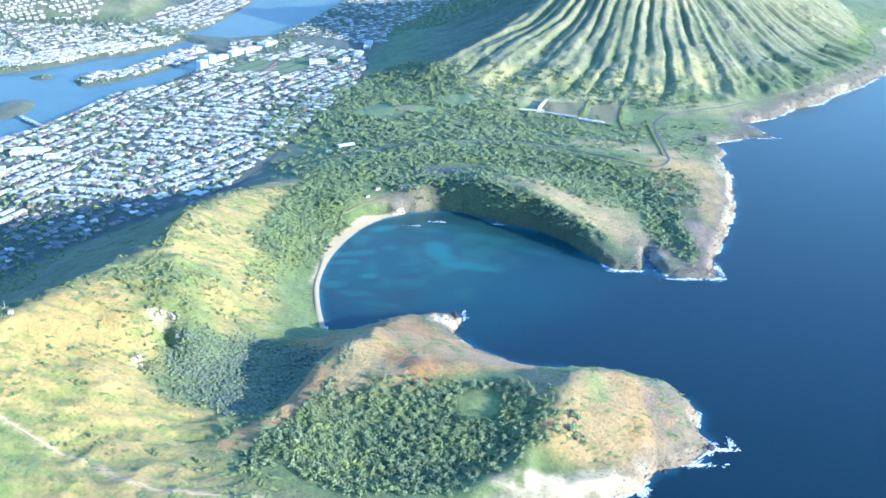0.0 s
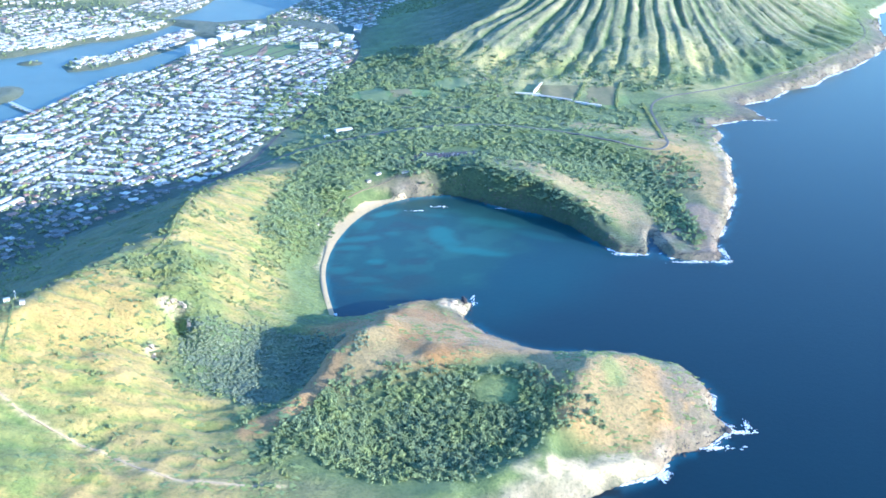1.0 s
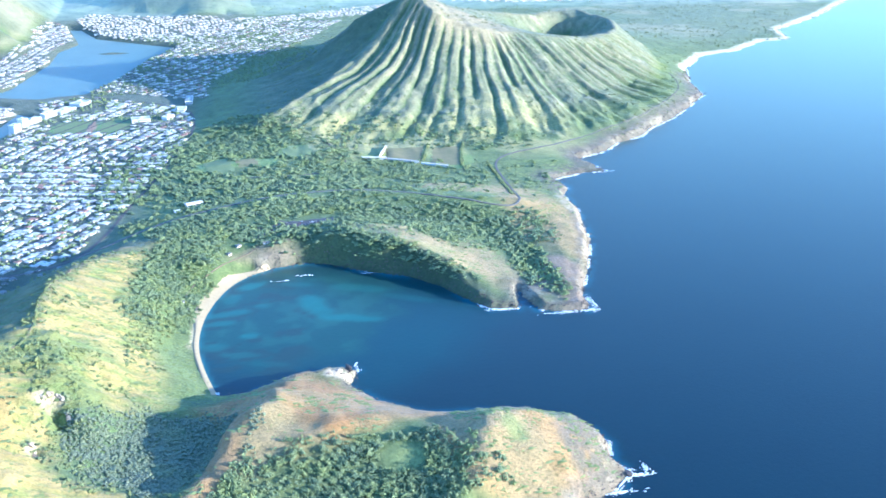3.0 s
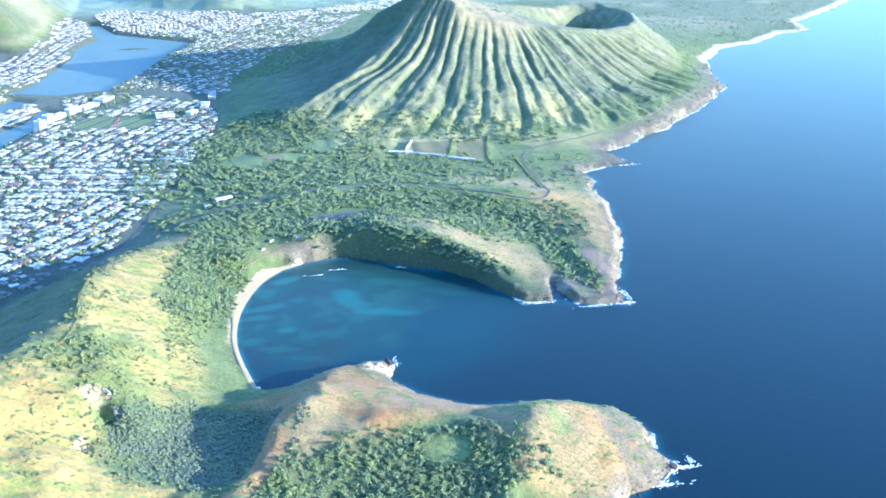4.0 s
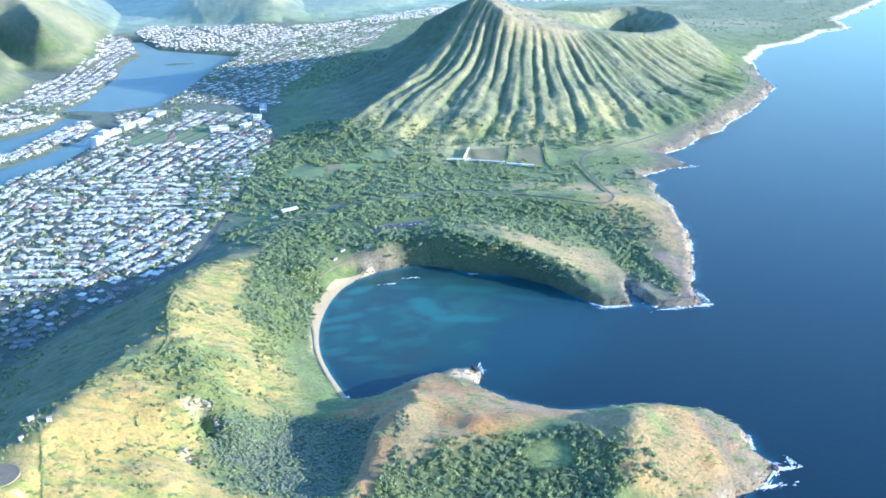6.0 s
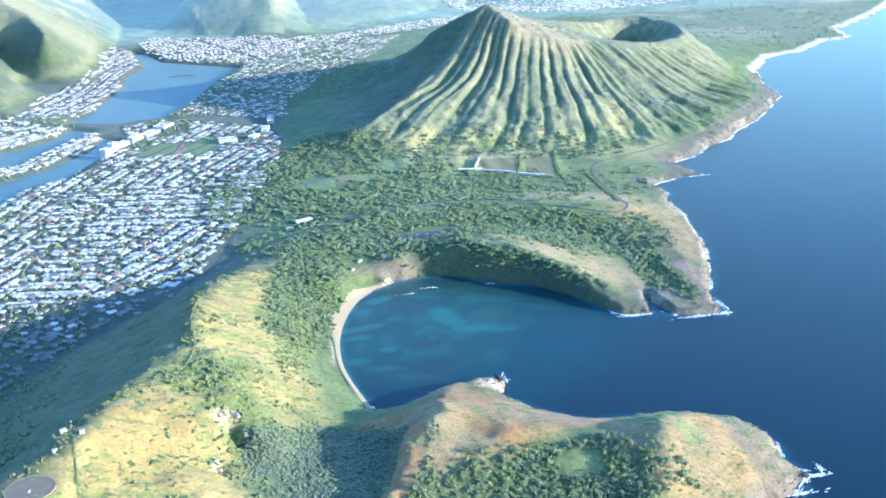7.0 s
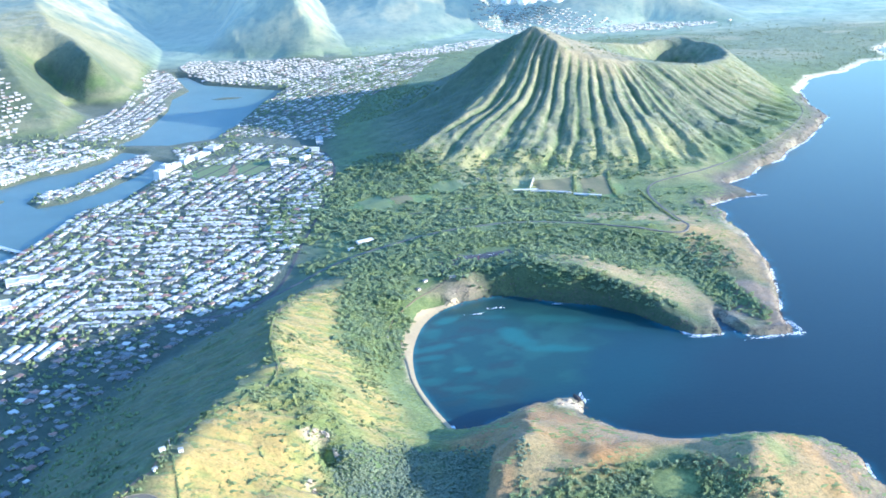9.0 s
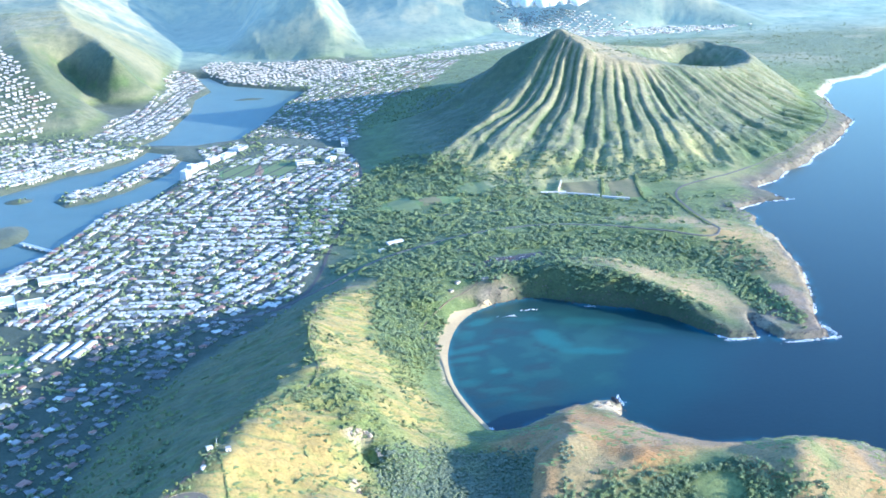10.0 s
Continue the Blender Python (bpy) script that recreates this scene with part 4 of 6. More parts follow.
def leafy(name, a, b, c, haze_sheen=0.0):
    """Foliage: fine light and dark, and slow drifts of tint from one stand to the next."""
    m, n, l, bsdf = nodes_of(name)
    g = n.new("ShaderNodeNewGeometry")
    fine, slow = noise_node(n, l, 1.1, 3, 0.6, g.outputs["Position"]), noise_node(n, l, 0.035, 4, 0.6, g.outputs["Position"])
    f = mixed(n, l, "MIX", 0.5, fine.outputs[0], g.outputs["Random Per Island"])
    base = ramp_node(n, l, f, [(0.2, a), (0.8, b)]).outputs[0]
    drift = ramp_node(n, l, slow.outputs[0], [(0.42, (0, 0, 0)), (0.62, (1, 1, 1))]).outputs[0]
    l.new(mixed(n, l, "MIX", drift, base, mixed(n, l, "MULTIPLY", 1.0, base, c)), bsdf.inputs["Base Color"])
    bsdf.inputs["Roughness"].default_value = 0.75
    # faint bluish layer on the woods, again in place of haze
    bsdf.inputs["Sheen Weight"].default_value, bsdf.inputs["Sheen Roughness"].default_value, bsdf.inputs["Sheen Tint"].default_value = haze_sheen, 0.35, (0.6, 0.8, 1.0, 1)
    bumped(n, l, bsdf, fine.outputs[0], 0.5, 0.3)
    return m


MAT_LEAF = leafy("leaves", (0.10, 0.145, 0.07), (0.225, 0.27, 0.12), (1.15, 1.1, 0.8), 0.06)
MAT_LEAF_GREY = leafy("grey_leaves", (0.10, 0.13, 0.08), (0.18, 0.205, 0.12), (1.1, 1.08, 0.9))
MAT_LEAF_FRESH = leafy("grassy_bush_leaves", (0.15, 0.195, 0.062), (0.24, 0.275, 0.10), (1.15, 1.05, 0.85))
MAT_LEAF_DRY = leafy("thorn_leaves", (0.10, 0.135, 0.055), (0.185, 0.215, 0.085), (1.25, 1.1, 0.75))
MAT_BARK = plain("bark", (0.10, 0.075, 0.05), (0.20, 0.15, 0.10), 3, 0.9, 0.05)

CROWNS = [crown_data(s, 5, 1.4, 0.7, 2.2, 1.2) for s in (1, 2, 3, 4)]
GROVES = [grove_data(s, 11, 1.7, 0.6, 2.4, 0.85) for s in (21, 22, 23, 24)]
BUSHES = [grove_data(s, 7, 0.95, 0.2, 0.95, 0.62) for s in (11, 12, 13)]
SHRUBS = [grove_data(s, 3, 0.9, 0.3, 1.1, 0.9) for s in (31, 32, 33)]


def scatter(count, test, area, seed):
    """Random places in an area where test(x, y) gives a chance of growth."""
    r = np.random.RandomState(seed)
    px, py = r.uniform(area[0], area[1], count * 6), r.uniform(area[2], area[3], count * 6)
    ok = r.rand(count * 6) < test(px, py)
    px, py = px[ok][:count], py[ok][:count]
    sd = looked_up(gsd, px, py)
    pz = level(px, py)
    ok = (sd > 6) & (pz > 1)
    return px[ok], py[ok], pz[ok], r


def meadow_gaps(px, py):
    gap = np.maximum(patch(px, py, 28, 712, 17, 18, 0, 0.15), trail(px, py, RIM, 9, 4))
    d, _ = segment_distance(px, py, np.array(ROAD_MAIN, float), False)
    return (1 - gap) * (d > 8)


def in_first_crater(px, py):
    return patch(px, py, -152, 760, 62, 60, 0, 0.2) * (1 - trail(px, py, RIM, 9, 4))


def in_second_crater(px, py):
    return patch(px, py, -22, 672, 114, 60, 16, 0.2) * meadow_gaps(px, py) * (0.4 + 0.6 * smooth(0.35, 0.5, fbm(px, py, 24, 77, 3)))


def in_bay_woods(px, py):
    ring = patch(px, py, 60, 1260, 250, 75, -8, 0.25) * (1 - smooth(290, 315, px))
    ring = np.maximum(ring, patch(px, py, 104, 1140, 84, 14, -44, 0.3)) * (1 - 0.93 * arm_top(px, py)) * (0.3 + 0.7 * smooth(0.36, 0.5, fbm(px, py, 26, 71, 3)))
    side = patch(px, py, -150, 1130, 38, 130, -10, 0.3)
    gully = np.maximum(patch(px, py, 247, 1130, 22, 90, 6, 0.2), patch(px, py, 92, 1147, 96, 17, -42, 0.3) * 0.8)
    return np.maximum(np.maximum(ring * 0.75, side), gully) * meadow_gaps(px, py) * (1 - patch(px, py, 10, 1272, 42, 22, 25, 0.1))


def in_saddle(px, py):
    g = patch(px, py, 30, 1470, 330, 140, -6, 0.3) * (0.15 + 0.85 * smooth(0.34, 0.5, fbm(px, py, 34, 88, 4))) * (1 - 0.85 * smooth(150, 300, px))
    north = np.maximum(patch(px, py, -60, 1660, 100, 120, 0, 0.3) * 0.8, patch(px, py, 180, 1640, 180, 60, -8, 0.4) * 0.25)
    for x, y, a, b, t in ((-100, 1540, 30, 34, 10), (20, 1590, 30, 28, 0), (170, 1570, 62, 42, -16), (250, 1540, 26, 46, -10), (-40, 1545, 28, 22, 0)):
        k = 1 - patch(px, py, x, y, a, b, t, 0.1)
        g, north = g * k, north * k
    return np.maximum(g, north) * meadow_gaps(px, py) * (1 - 0.9 * patch(px, py, 238, 1372, 78, 30, -14, 0.3))


def lee_side(px, py):
    return px < np.interp(py, [560, 736, 846, 893, 998, 1140, 1262], [-440, -331, -302, -268, -260, -240, -140])


def on_slopes(px, py):
    hill = (px < -120) & (py < 1180) & (py > 540) & (px > -520)
    lee = lee_side(px, py)
    k = smooth(0.56, 0.70, fbm(px, py, 30, 99, 4)) * 0.3
    k = np.maximum(k, patch(px, py, -250, 852, 52, 24, 35, 0.4) * 0.9)
    k = np.maximum(k, patch(px, py, -216, 770, 24, 58, 12, 0.35) * 0.95)
    k = np.maximum(k, patch(px, py, -172, 985, 14, 105, -6, 0.4) * 0.8)
    k = np.maximum(np.where(lee, 0.03, k), trail(px, py, RIDGE_PATH, 6, 6) * 0.35)
    return k * hill * (1 - in_first_crater(px, py))


WOODS = []
for count, test, area, seed, lo, hi, kinds in (
        (4200, in_first_crater, (-230, -70, 685, 835), 1, 0.45, 0.85, "crown"),
        (3900, in_second_crater, (-180, 105, 590, 745), 2, 0.4, 1.15, "wood"),
        (6000, in_bay_woods, (-220, 320, 1000, 1350), 3, 0.5, 1.7, "grove"),
        (6800, in_saddle, (-260, 420, 1340, 1800), 4, 0.5, 1.9, "grove"),
        (3600, on_slopes, (-520, -110, 540, 1180), 5, 0.6, 2.3, "bush")):
    px, py, pz, r = scatter(count, test, area, seed)
    for x, y, z in zip(px, py, pz):
        s = lo + (hi - lo) * r.rand() ** 1.6
        WOODS.append((kinds, r.randint(3 if kinds == "bush" else 4), x, y, z - 0.15, r.uniform(0, 6.28), s * r.uniform(0.9, 1.5), s * r.uniform(0.8, 1.1), s * (r.uniform(0.9, 1.4) if kinds == "wood" else r.uniform(0.6, 0.9))))

# trees that stand singly: the ones in and round the second crater
tree_kinds = []
for k in range(4):
    rng = random.Random(40 + k)
    trunk = merged([limb_data((0, 0, -0.3), (0.1, 0, 1.4), 0.22, 0.13)] + [limb_data((0.05, 0, 0.8), (math.cos(a) * 1.0, math.sin(a) * 1.0, 1.9), 0.09, 0.04) for a in (0.4, 2.4, 4.5)])
    leaf = grove_data(60 + k, 34, 1.5, 1.0, 3.0, 0.55)
    tree_kinds.append((mesh_from("trunk", *trunk, [MAT_BARK]), mesh_from("crown", *leaf, [MAT_LEAF])))
single = sorted((w for w in WOODS if w[0] == "wood" and -60 < w[2] < 105), key=lambda w: -w[6])[:155]
for kinds, which, x, y, z, turn, sx, sy, sz in single:
    t = tagged(new("tree"), "small round green tree in the wooded crater", "tree", "trees in the crater")
    t.matrix_world = Matrix.LocRotScale((x, y, z), Euler((0, 0, turn)), (sx, sy, sz))
    part("trunk", tree_kinds[which][0], t)
    part("crown", tree_kinds[which][1], t)
beach_side = sorted((w for w in WOODS if w[0] == "grove" and w[2] < -95 and 985 < w[3] < 1235), key=lambda w: -w[6])[:140]
for kinds, which, x, y, z, turn, sx, sy, sz in beach_side:
    t = tagged(new("tree"), "spreading green tree on the slope above the beach", "tree", "trees above the beach")
    t.matrix_world = Matrix.LocRotScale((x, y, z), Euler((0, 0, turn)), (sx, sy, sz))
    part("trunk", tree_kinds[which][0], t)
    part("crown", tree_kinds[which][1], t)
gone = set(map(id, single)) | set(map(id, beach_side))
rest = [w for w in WOODS if id(w) not in gone]
templates = [(v, f, [0] * len(f)) for v, f in CROWNS]
open_wood = [(v, f, [0] * len(f)) for v, f in (grove_data(s, 14, 1.5, 0.5, 2.9, 0.7) for s in (41, 42, 43, 44))]
joined("woods", templates, [w[1:] for w in rest if w[0] == "crown"], [MAT_LEAF_GREY], "dense low grey-green trees on the closed crater floor", "woods")
joined("woods", open_wood, [w[1:] for w in rest if w[0] == "wood"], [MAT_LEAF], "spreading green trees on the open crater floor", "woods")
templates = [(v, f, [0] * len(f)) for v, f in GROVES]
joined("far_woods", templates, [w[1:] for w in rest if w[0] == "grove"], [MAT_LEAF], "mixed green trees round the bay and over the saddle", "woods")
templates = [(v, f, [0] * len(f)) for v, f in BUSHES]
joined("scrub", templates, [w[1:] for w in rest if w[0] == "bush"], [MAT_LEAF_DRY], "grey-green thorn scrub dotted over the grass slopes", "scrub")

# tufts and low bushes that roughen the grass
def tufted(px, py):
    hill = ((px < -110) & (py < 1200) & (py > 560)) | ((px > 80) & (px < 200) & (py < 800) & (py > 640)) | ((px > -110) & (px < 20) & (py > 740) & (py < 890)) | ((px > 60) & (px < 240) & (py > 1080) & (py < 1260)) | ((px > 150) & (py > 1260) & (py < 1520))
    streak = fbm(px * 0.30 + py * 0.05, py - px * 0.12, 9, 27, 3)
    return hill * (0.12 + 0.88 * smooth(0.46, 0.62, streak * 0.6 + fbm(px, py, 25, 91, 3) * 0.4)) * (1 - in_first_crater(px, py)) * ~lee_side(px, py)


px, py, pz, r = scatter(12000, tufted, (-500, 420, 560, 1520), 23)
one = [sprig(random.Random(s), 0, 0, 0.1, 0.9, 0.6) for s in (5, 6, 7)]
joined("tufts", [(v, f, [0] * len(f)) for v, f in one], [(r.randint(3), x, y, z, r.normal(-0.15, 0.35), q * r.uniform(1.2, 2.6), q, q * 0.42) for x, y, z, q in zip(px, py, pz, 0.5 + 2.2 * r.rand(len(px)) ** 2.5)], [MAT_LEAF_FRESH], "olive grass tufts and low bushes on the slopes", "grass")

# bushes on the cone and over the far coastal plain
px, py, pz, r = scatter(5200, lambda a, b: np.where(b < 2600, smooth(1580, 1660, b) * (0.2 + 0.8 * smooth(0.45, 0.6, fbm(a, b, 60, 95, 3))), 0.5 * smooth(0.4, 0.6, fbm(a, b, 90, 96, 3))) * (a > -40), (-40, 1500, 1580, 3100), 29)
joined("far_scrub", [(v, f, [0] * len(f)) for v, f in SHRUBS], [(r.randint(3), x, y, z - 0.2, r.uniform(0, 6), q, q, q * 0.8) for x, y, z, q in zip(px, py, pz, r.uniform(0.7, 1.8, len(px)))], [MAT_LEAF_DRY], "dark scrub dotted over the cone and coastal plain", "scrub")


# ---- town ----
MAT_WALL = plain("house_wall", (0.34, 0.305, 0.25), (0.52, 0.47, 0.40), 0.3, 0.85, 0.0, 0.2)
MAT_ROOF = plain("white_roof", (0.44, 0.40, 0.34), (0.70, 0.645, 0.55), 0.25, 0.6, 0.0, 0.3)
MAT_ROOF_GREY = plain("grey_roof", (0.09, 0.088, 0.085), (0.24, 0.23, 0.21), 0.3, 0.7, 0.0, 0.3)
MAT_ROOF_RED = plain("tile_roof", (0.28, 0.13, 0.09), (0.42, 0.24, 0.17), 0.3, 0.7, 0.0, 0.25)
MAT_ASPHALT = plain("asphalt", (0.065, 0.06, 0.052), (0.115, 0.105, 0.092), 0.3, 0.9)


def house_template(w, d, z, rise, eave, hip, wing, roof):
    body = box_data(-w / 2, w / 2, -d / 2, d / 2, -2.0, z)
    top = roof_data(w, d, z, rise, eave, hip)
    v, f = merged([body, top])
    mi = [0] * 6 + [roof] * 9
    if wing:
        bv, bf = box_data(w * 0.1, w * 0.45, -d * 0.95, -d * 0.4, -2.0, z * 0.9)
        tv, tf = roof_data(w * 0.36, d * 0.6, z * 0.9, rise * 0.7, eave, w * 0.1)
        tv = [(x + w * 0.275, y - d * 0.68, q) for x, y, q in tv]
        v, f = merged([(v, f), (bv, bf), (tv, tf)])
        mi += [0] * 6 + [roof] * 9
    return v, f, mi


HOUSES = [house_template(8.4, 6.6, 1.4, 0.75, 0.6, 2.4, True, 1), house_template(7.6, 6.8, 1.3, 0.6, 0.6, 0.3, False, 1), house_template(9.2, 6.0, 2.3, 0.7, 0.5, 2.0, True, 1),
          house_template(8.4, 6.6, 1.4, 0.75, 0.6, 2.4, True, 2), house_template(7.6, 6.8, 1.3, 0.6, 0.6, 0.3, False, 2), house_template(8.8, 6.4, 1.6, 0.8, 0.6, 2.4, True, 3)]
TOWN = np.array([(-271, 1215), (-322, 1196), (-409, 1205), (-505, 1185), (-640, 1260), (-650, 1395), (-590, 1500), (-568, 1594), (-520, 1695), (-470, 1735), (-420, 1870), (-395, 1960), (-420, 2050),
                 (-330, 2085), (-160, 1960), (-135, 1850), (-150, 1690), (-200, 1494), (-228, 1390)], float)
OPEN = [(-335, 1855, 40, 40), (-272, 1850, 36, 42), (-215, 1885, 50, 32), (-400, 1935, 40, 46), (-455, 1795, 20, 30), (-330, 2010, 40, 60), (-610, 1300, 36, 40)]


def streets(poly, turn, along, across, seed, fill=0.96, gap=3.4):
    """House places on a street grid within an outline: two rows back to back, then a street."""
    r = np.random.RandomState(seed)
    c, s = math.cos(radians(turn)), math.sin(radians(turn))
    mid = poly.mean(0)
    out = []
    n = 110
    for j in range(-n, n):
        v = j * across + (gap if j % 2 else 0)
        shift = r.uniform(0, along)
        for i in range(-n, n):
            u = i * along + shift
            if i % 16 == 0:
                continue
            bend = 10 * math.sin(u / 90.0)
            out.append((mid[0] + u * c - (v + bend) * s, mid[1] + u * s + (v + bend) * c, radians(turn) + (0 if j % 2 else math.pi)))
    out = np.array(out)
    ok = inside(out[:, 0], out[:, 1], poly) & (r.rand(len(out)) < fill)
    for x, y, a, b in OPEN:
        ok &= (np.abs(out[:, 0] - x) > a) | (np.abs(out[:, 1] - y) > b)
    return out[ok], r


def settle(rows, r, lo, hi, share=(0.34, 0.24, 0.14, 0.12, 0.10, 0.06), loose=0.4):
    sd = looked_up(gsd, rows[:, 0], rows[:, 1])
    z = level(rows[:, 0], rows[:, 1])
    res = []
    for (x, y, a), s, zz in zip(rows, sd, z):
        if s < 5:
            continue
        k = r.choice(6, p=share)
        q = r.uniform(lo, hi)
        res.append((k, x + r.uniform(-loose, loose), y + r.uniform(-loose, loose), zz, a + r.uniform(-0.12, 0.12) * loose + (math.pi / 2 if r.rand() < 0.08 else 0), q * r.uniform(0.85, 1.2), q * r.uniform(0.85, 1.15), r.uniform(0.85, 1.15)))
    return res


def box_poly(*pts):
    return np.array(pts, float)


# the town's quarters: which way their streets run, and where they lie
QUARTERS = [(57, 1, lambda x, y: (x > -385) & (y < 1440)), (-17, 2, lambda x, y: (y < 1640) & (x > -475) & ((x <= -385) | (y >= 1440))),
            (70, 3, lambda x, y: (x <= -475) & (y < 1640)), (63, 4, lambda x, y: y >= 1640)]
homes = []
for turn, seed, within in QUARTERS:
    rows, r = streets(TOWN, turn, 9.0, 14.0, seed, 0.95, 4.6)
    rows = rows[within(rows[:, 0], rows[:, 1])]
    homes += settle(rows[r.rand(len(rows)) < 0.72 + 0.5 * smooth(0.35, 0.55, fbm(rows[:, 0], rows[:, 1], 55, 61, 3))], r, 0.7, 1.1)
# mostly dark roofs, so the ridge's shadow is painted into these rows
shadow_share = (0.06, 0.03, 0.01, 0.44, 0.34, 0.12)
for poly, turn, al, ac, seed, fill, lo, hi, share in (
        (box_poly((-630, 1100), (-560, 700), (-500, 720), (-466, 850), (-446, 950), (-412, 1025), (-365, 1095), (-290, 1180), (-255, 1225), (-322, 1192), (-409, 1198), (-505, 1180)), 52, 11, 13.5, 3, 0.6, 0.5, 1.0, shadow_share),
        (box_poly((-1000, 1000), (-900, 600), (-600, 640), (-560, 760), (-630, 1100), (-700, 1150)), 20, 11, 13.5, 4, 0.6, 0.5, 1.0, shadow_share),
        (box_poly((-545, 1790), (-520, 1815), (-465, 1900), (-440, 1985), (-470, 2030), (-510, 1945), (-560, 1835), (-610, 1800), (-600, 1745)), 62, 8.5, 10.0, 5, 1.0, 0.7, 0.9, (0.4, 0.2, 0.2, 0.1, 0.05, 0.05)),
        (box_poly((-735, 1850), (-675, 1890), (-628, 1942), (-574, 1966), (-535, 2010), (-515, 2075), (-560, 2080), (-640, 2020), (-760, 1930), (-900, 1850), (-900, 1790)), 45, 9, 11.5, 6, 1.0, 0.75, 1.05, (0.5, 0.2, 0.2, 0.05, 0.03, 0.02)),
        (box_poly((-330, 2125), (-285, 2238), (-235, 2429), (-180, 2570), (-60, 2760), (60, 2850), (230, 2860), (150, 2640), (-10, 2380), (-105, 2150), (-115, 2010), (-240, 2060)), 58, 12, 15, 7, 0.85, 0.62, 0.95, (0.3, 0.2, 0.1, 0.2, 0.14, 0.06)),
        (box_poly((-440, 2960), (-415, 2860), (-365, 2735), (-275, 2665), (-170, 2600), (-40, 2770), (100, 2870), (300, 2930), (480, 3060), (400, 3120), (200, 3010), (60, 2950), (-40, 2920), (-260, 2990), (-420, 3050)), 25, 11.5, 14, 8, 0.85, 0.62, 0.95, (0.5, 0.3, 0.1, 0.05, 0.03, 0.02)),
        (box_poly((-615, 2178), (-521, 2130), (-492, 2200), (-452, 2320), (-448, 2450), (-450, 2560), (-418, 2660), (-462, 2900), (-505, 2960), (-523, 2772), (-505, 2610), (-552, 2459), (-604, 2330)), 75, 10.5, 13, 9, 0.85, 0.65, 1.0, (0.4, 0.3, 0.1, 0.1, 0.06, 0.04)),
        (box_poly((-1150, 2200), (-720, 2190), (-700, 2330), (-770, 2450), (-840, 2620), (-980, 2900), (-1300, 2800)), 20, 13, 15, 10, 0.85, 0.8, 1.15, (0.5, 0.3, 0.1, 0.05, 0.03, 0.02)),
        (box_poly((-1150, 1700), (-735, 1850), (-640, 2020), (-560, 2090), (-620, 2165), (-850, 2175), (-1150, 2160)), 35, 11, 13, 12, 0.8, 0.8, 1.15, (0.3, 0.2, 0.1, 0.2, 0.14, 0.06)),
        (box_poly((440, 3330), (480, 3200), (560, 3130), (760, 3070), (1000, 3080), (1180, 3140), (1000, 3200), (840, 3230), (700, 3320), (620, 3500), (560, 3900), (470, 4200), (400, 3900), (420, 3480)), 30, 13, 16, 11, 0.8, 0.8, 1.2, (0.5, 0.3, 0.1, 0.05, 0.03, 0.02))):
    rows, r = streets(poly, turn, al, ac, seed, fill)
    homes += settle(rows, r, lo, hi, share, 2.6 if share is shadow_share else 0.8)

near_homes = sorted((h for h in homes if h[2] < 1500 and -520 < h[1]), key=lambda h: h[2] + 0.3 * abs(h[1] + 300))[:215]
SPIT = np.array([(-635, 1720), (-540, 1735), (-430, 1980), (-470, 2050), (-640, 1830)], float)
spit_homes = [h for h in homes if inside(np.array([h[1]]), np.array([h[2]]), SPIT)[0]][:85]
taken = set(map(id, near_homes)) | set(map(id, spit_homes))
joined("far_houses", HOUSES, [h for h in homes if id(h) not in taken], [MAT_WALL, MAT_ROOF, MAT_ROOF_GREY, MAT_ROOF_RED], "rows of pale-roofed suburban houses filling the town plain", "houses")
WORDS = {1: "white-roofed", 2: "grey-roofed", 3: "red-tiled"}
def compact(v, f):
    used = sorted({i for q in f for i in q})
    at = {o: n for n, o in enumerate(used)}
    return [v[i] for i in used], [tuple(at[i] for i in q) for q in f]


house_meshes = []
for v, f, mi in HOUSES:
    top = (MAT_ROOF, MAT_ROOF_GREY, MAT_ROOF_RED)[max(mi) - 1]
    pieces = [("wall", 0, 6, MAT_WALL), ("roof", 6, 15, top), ("wing_wall", 15, 21, MAT_WALL), ("wing_roof", 21, 30, top)]
    house_meshes.append(([(n, mesh_from(n, *compact(v, f[a:b]), [m])) for n, a, b, m in pieces if b <= len(f)], WORDS[max(mi)]))
for k, x, y, z, turn, sx, sy, sz in near_homes + spit_homes:
    meshes, word = house_meshes[k]
    on_spit = y > 1650
    h = tagged(new("house"), word + (" waterfront house on the marina spit" if on_spit else " low suburban house on a street row"), "house", "houses on the spit" if on_spit else "houses of the town")
    h.matrix_world = Matrix.LocRotScale((x, y, z), Euler((0, 0, turn)), (sx, sy, sz))
    for name, me in meshes:
        part(name, me, h)

# garden and street trees between the houses
def lawns(a, b):
    k = np.zeros(a.shape)
    for x, y, w, d in OPEN[:2]:
        k = np.maximum(k, (np.abs(a - x) < w) & (np.abs(b - y) < d))
    return k


px, py, pz, r = scatter(10500, lambda a, b: 0.9 * (1 - lawns(a, b)) * (inside(a, b, TOWN) | ((a < -380) & (b < 1200) & (b > 650)) | ((b > 2080) & (a > -330) & (a < 100)) | ((a < -500) & (b > 1720) & (b < 2200))) , (-950, 100, 650, 2700), 17)
town_trees = [(r.randint(3), x, y, z - 0.1, r.uniform(0, 6), q, q, q * 1.3) for x, y, z, q in zip(px, py, pz, r.uniform(0.9, 2.0, len(px)))]
templates = [(v, f, [0] * len(f)) for v, f in SHRUBS]
joined("garden_trees", templates, town_trees, [MAT_LEAF], "dark green garden trees between the town houses", "trees")


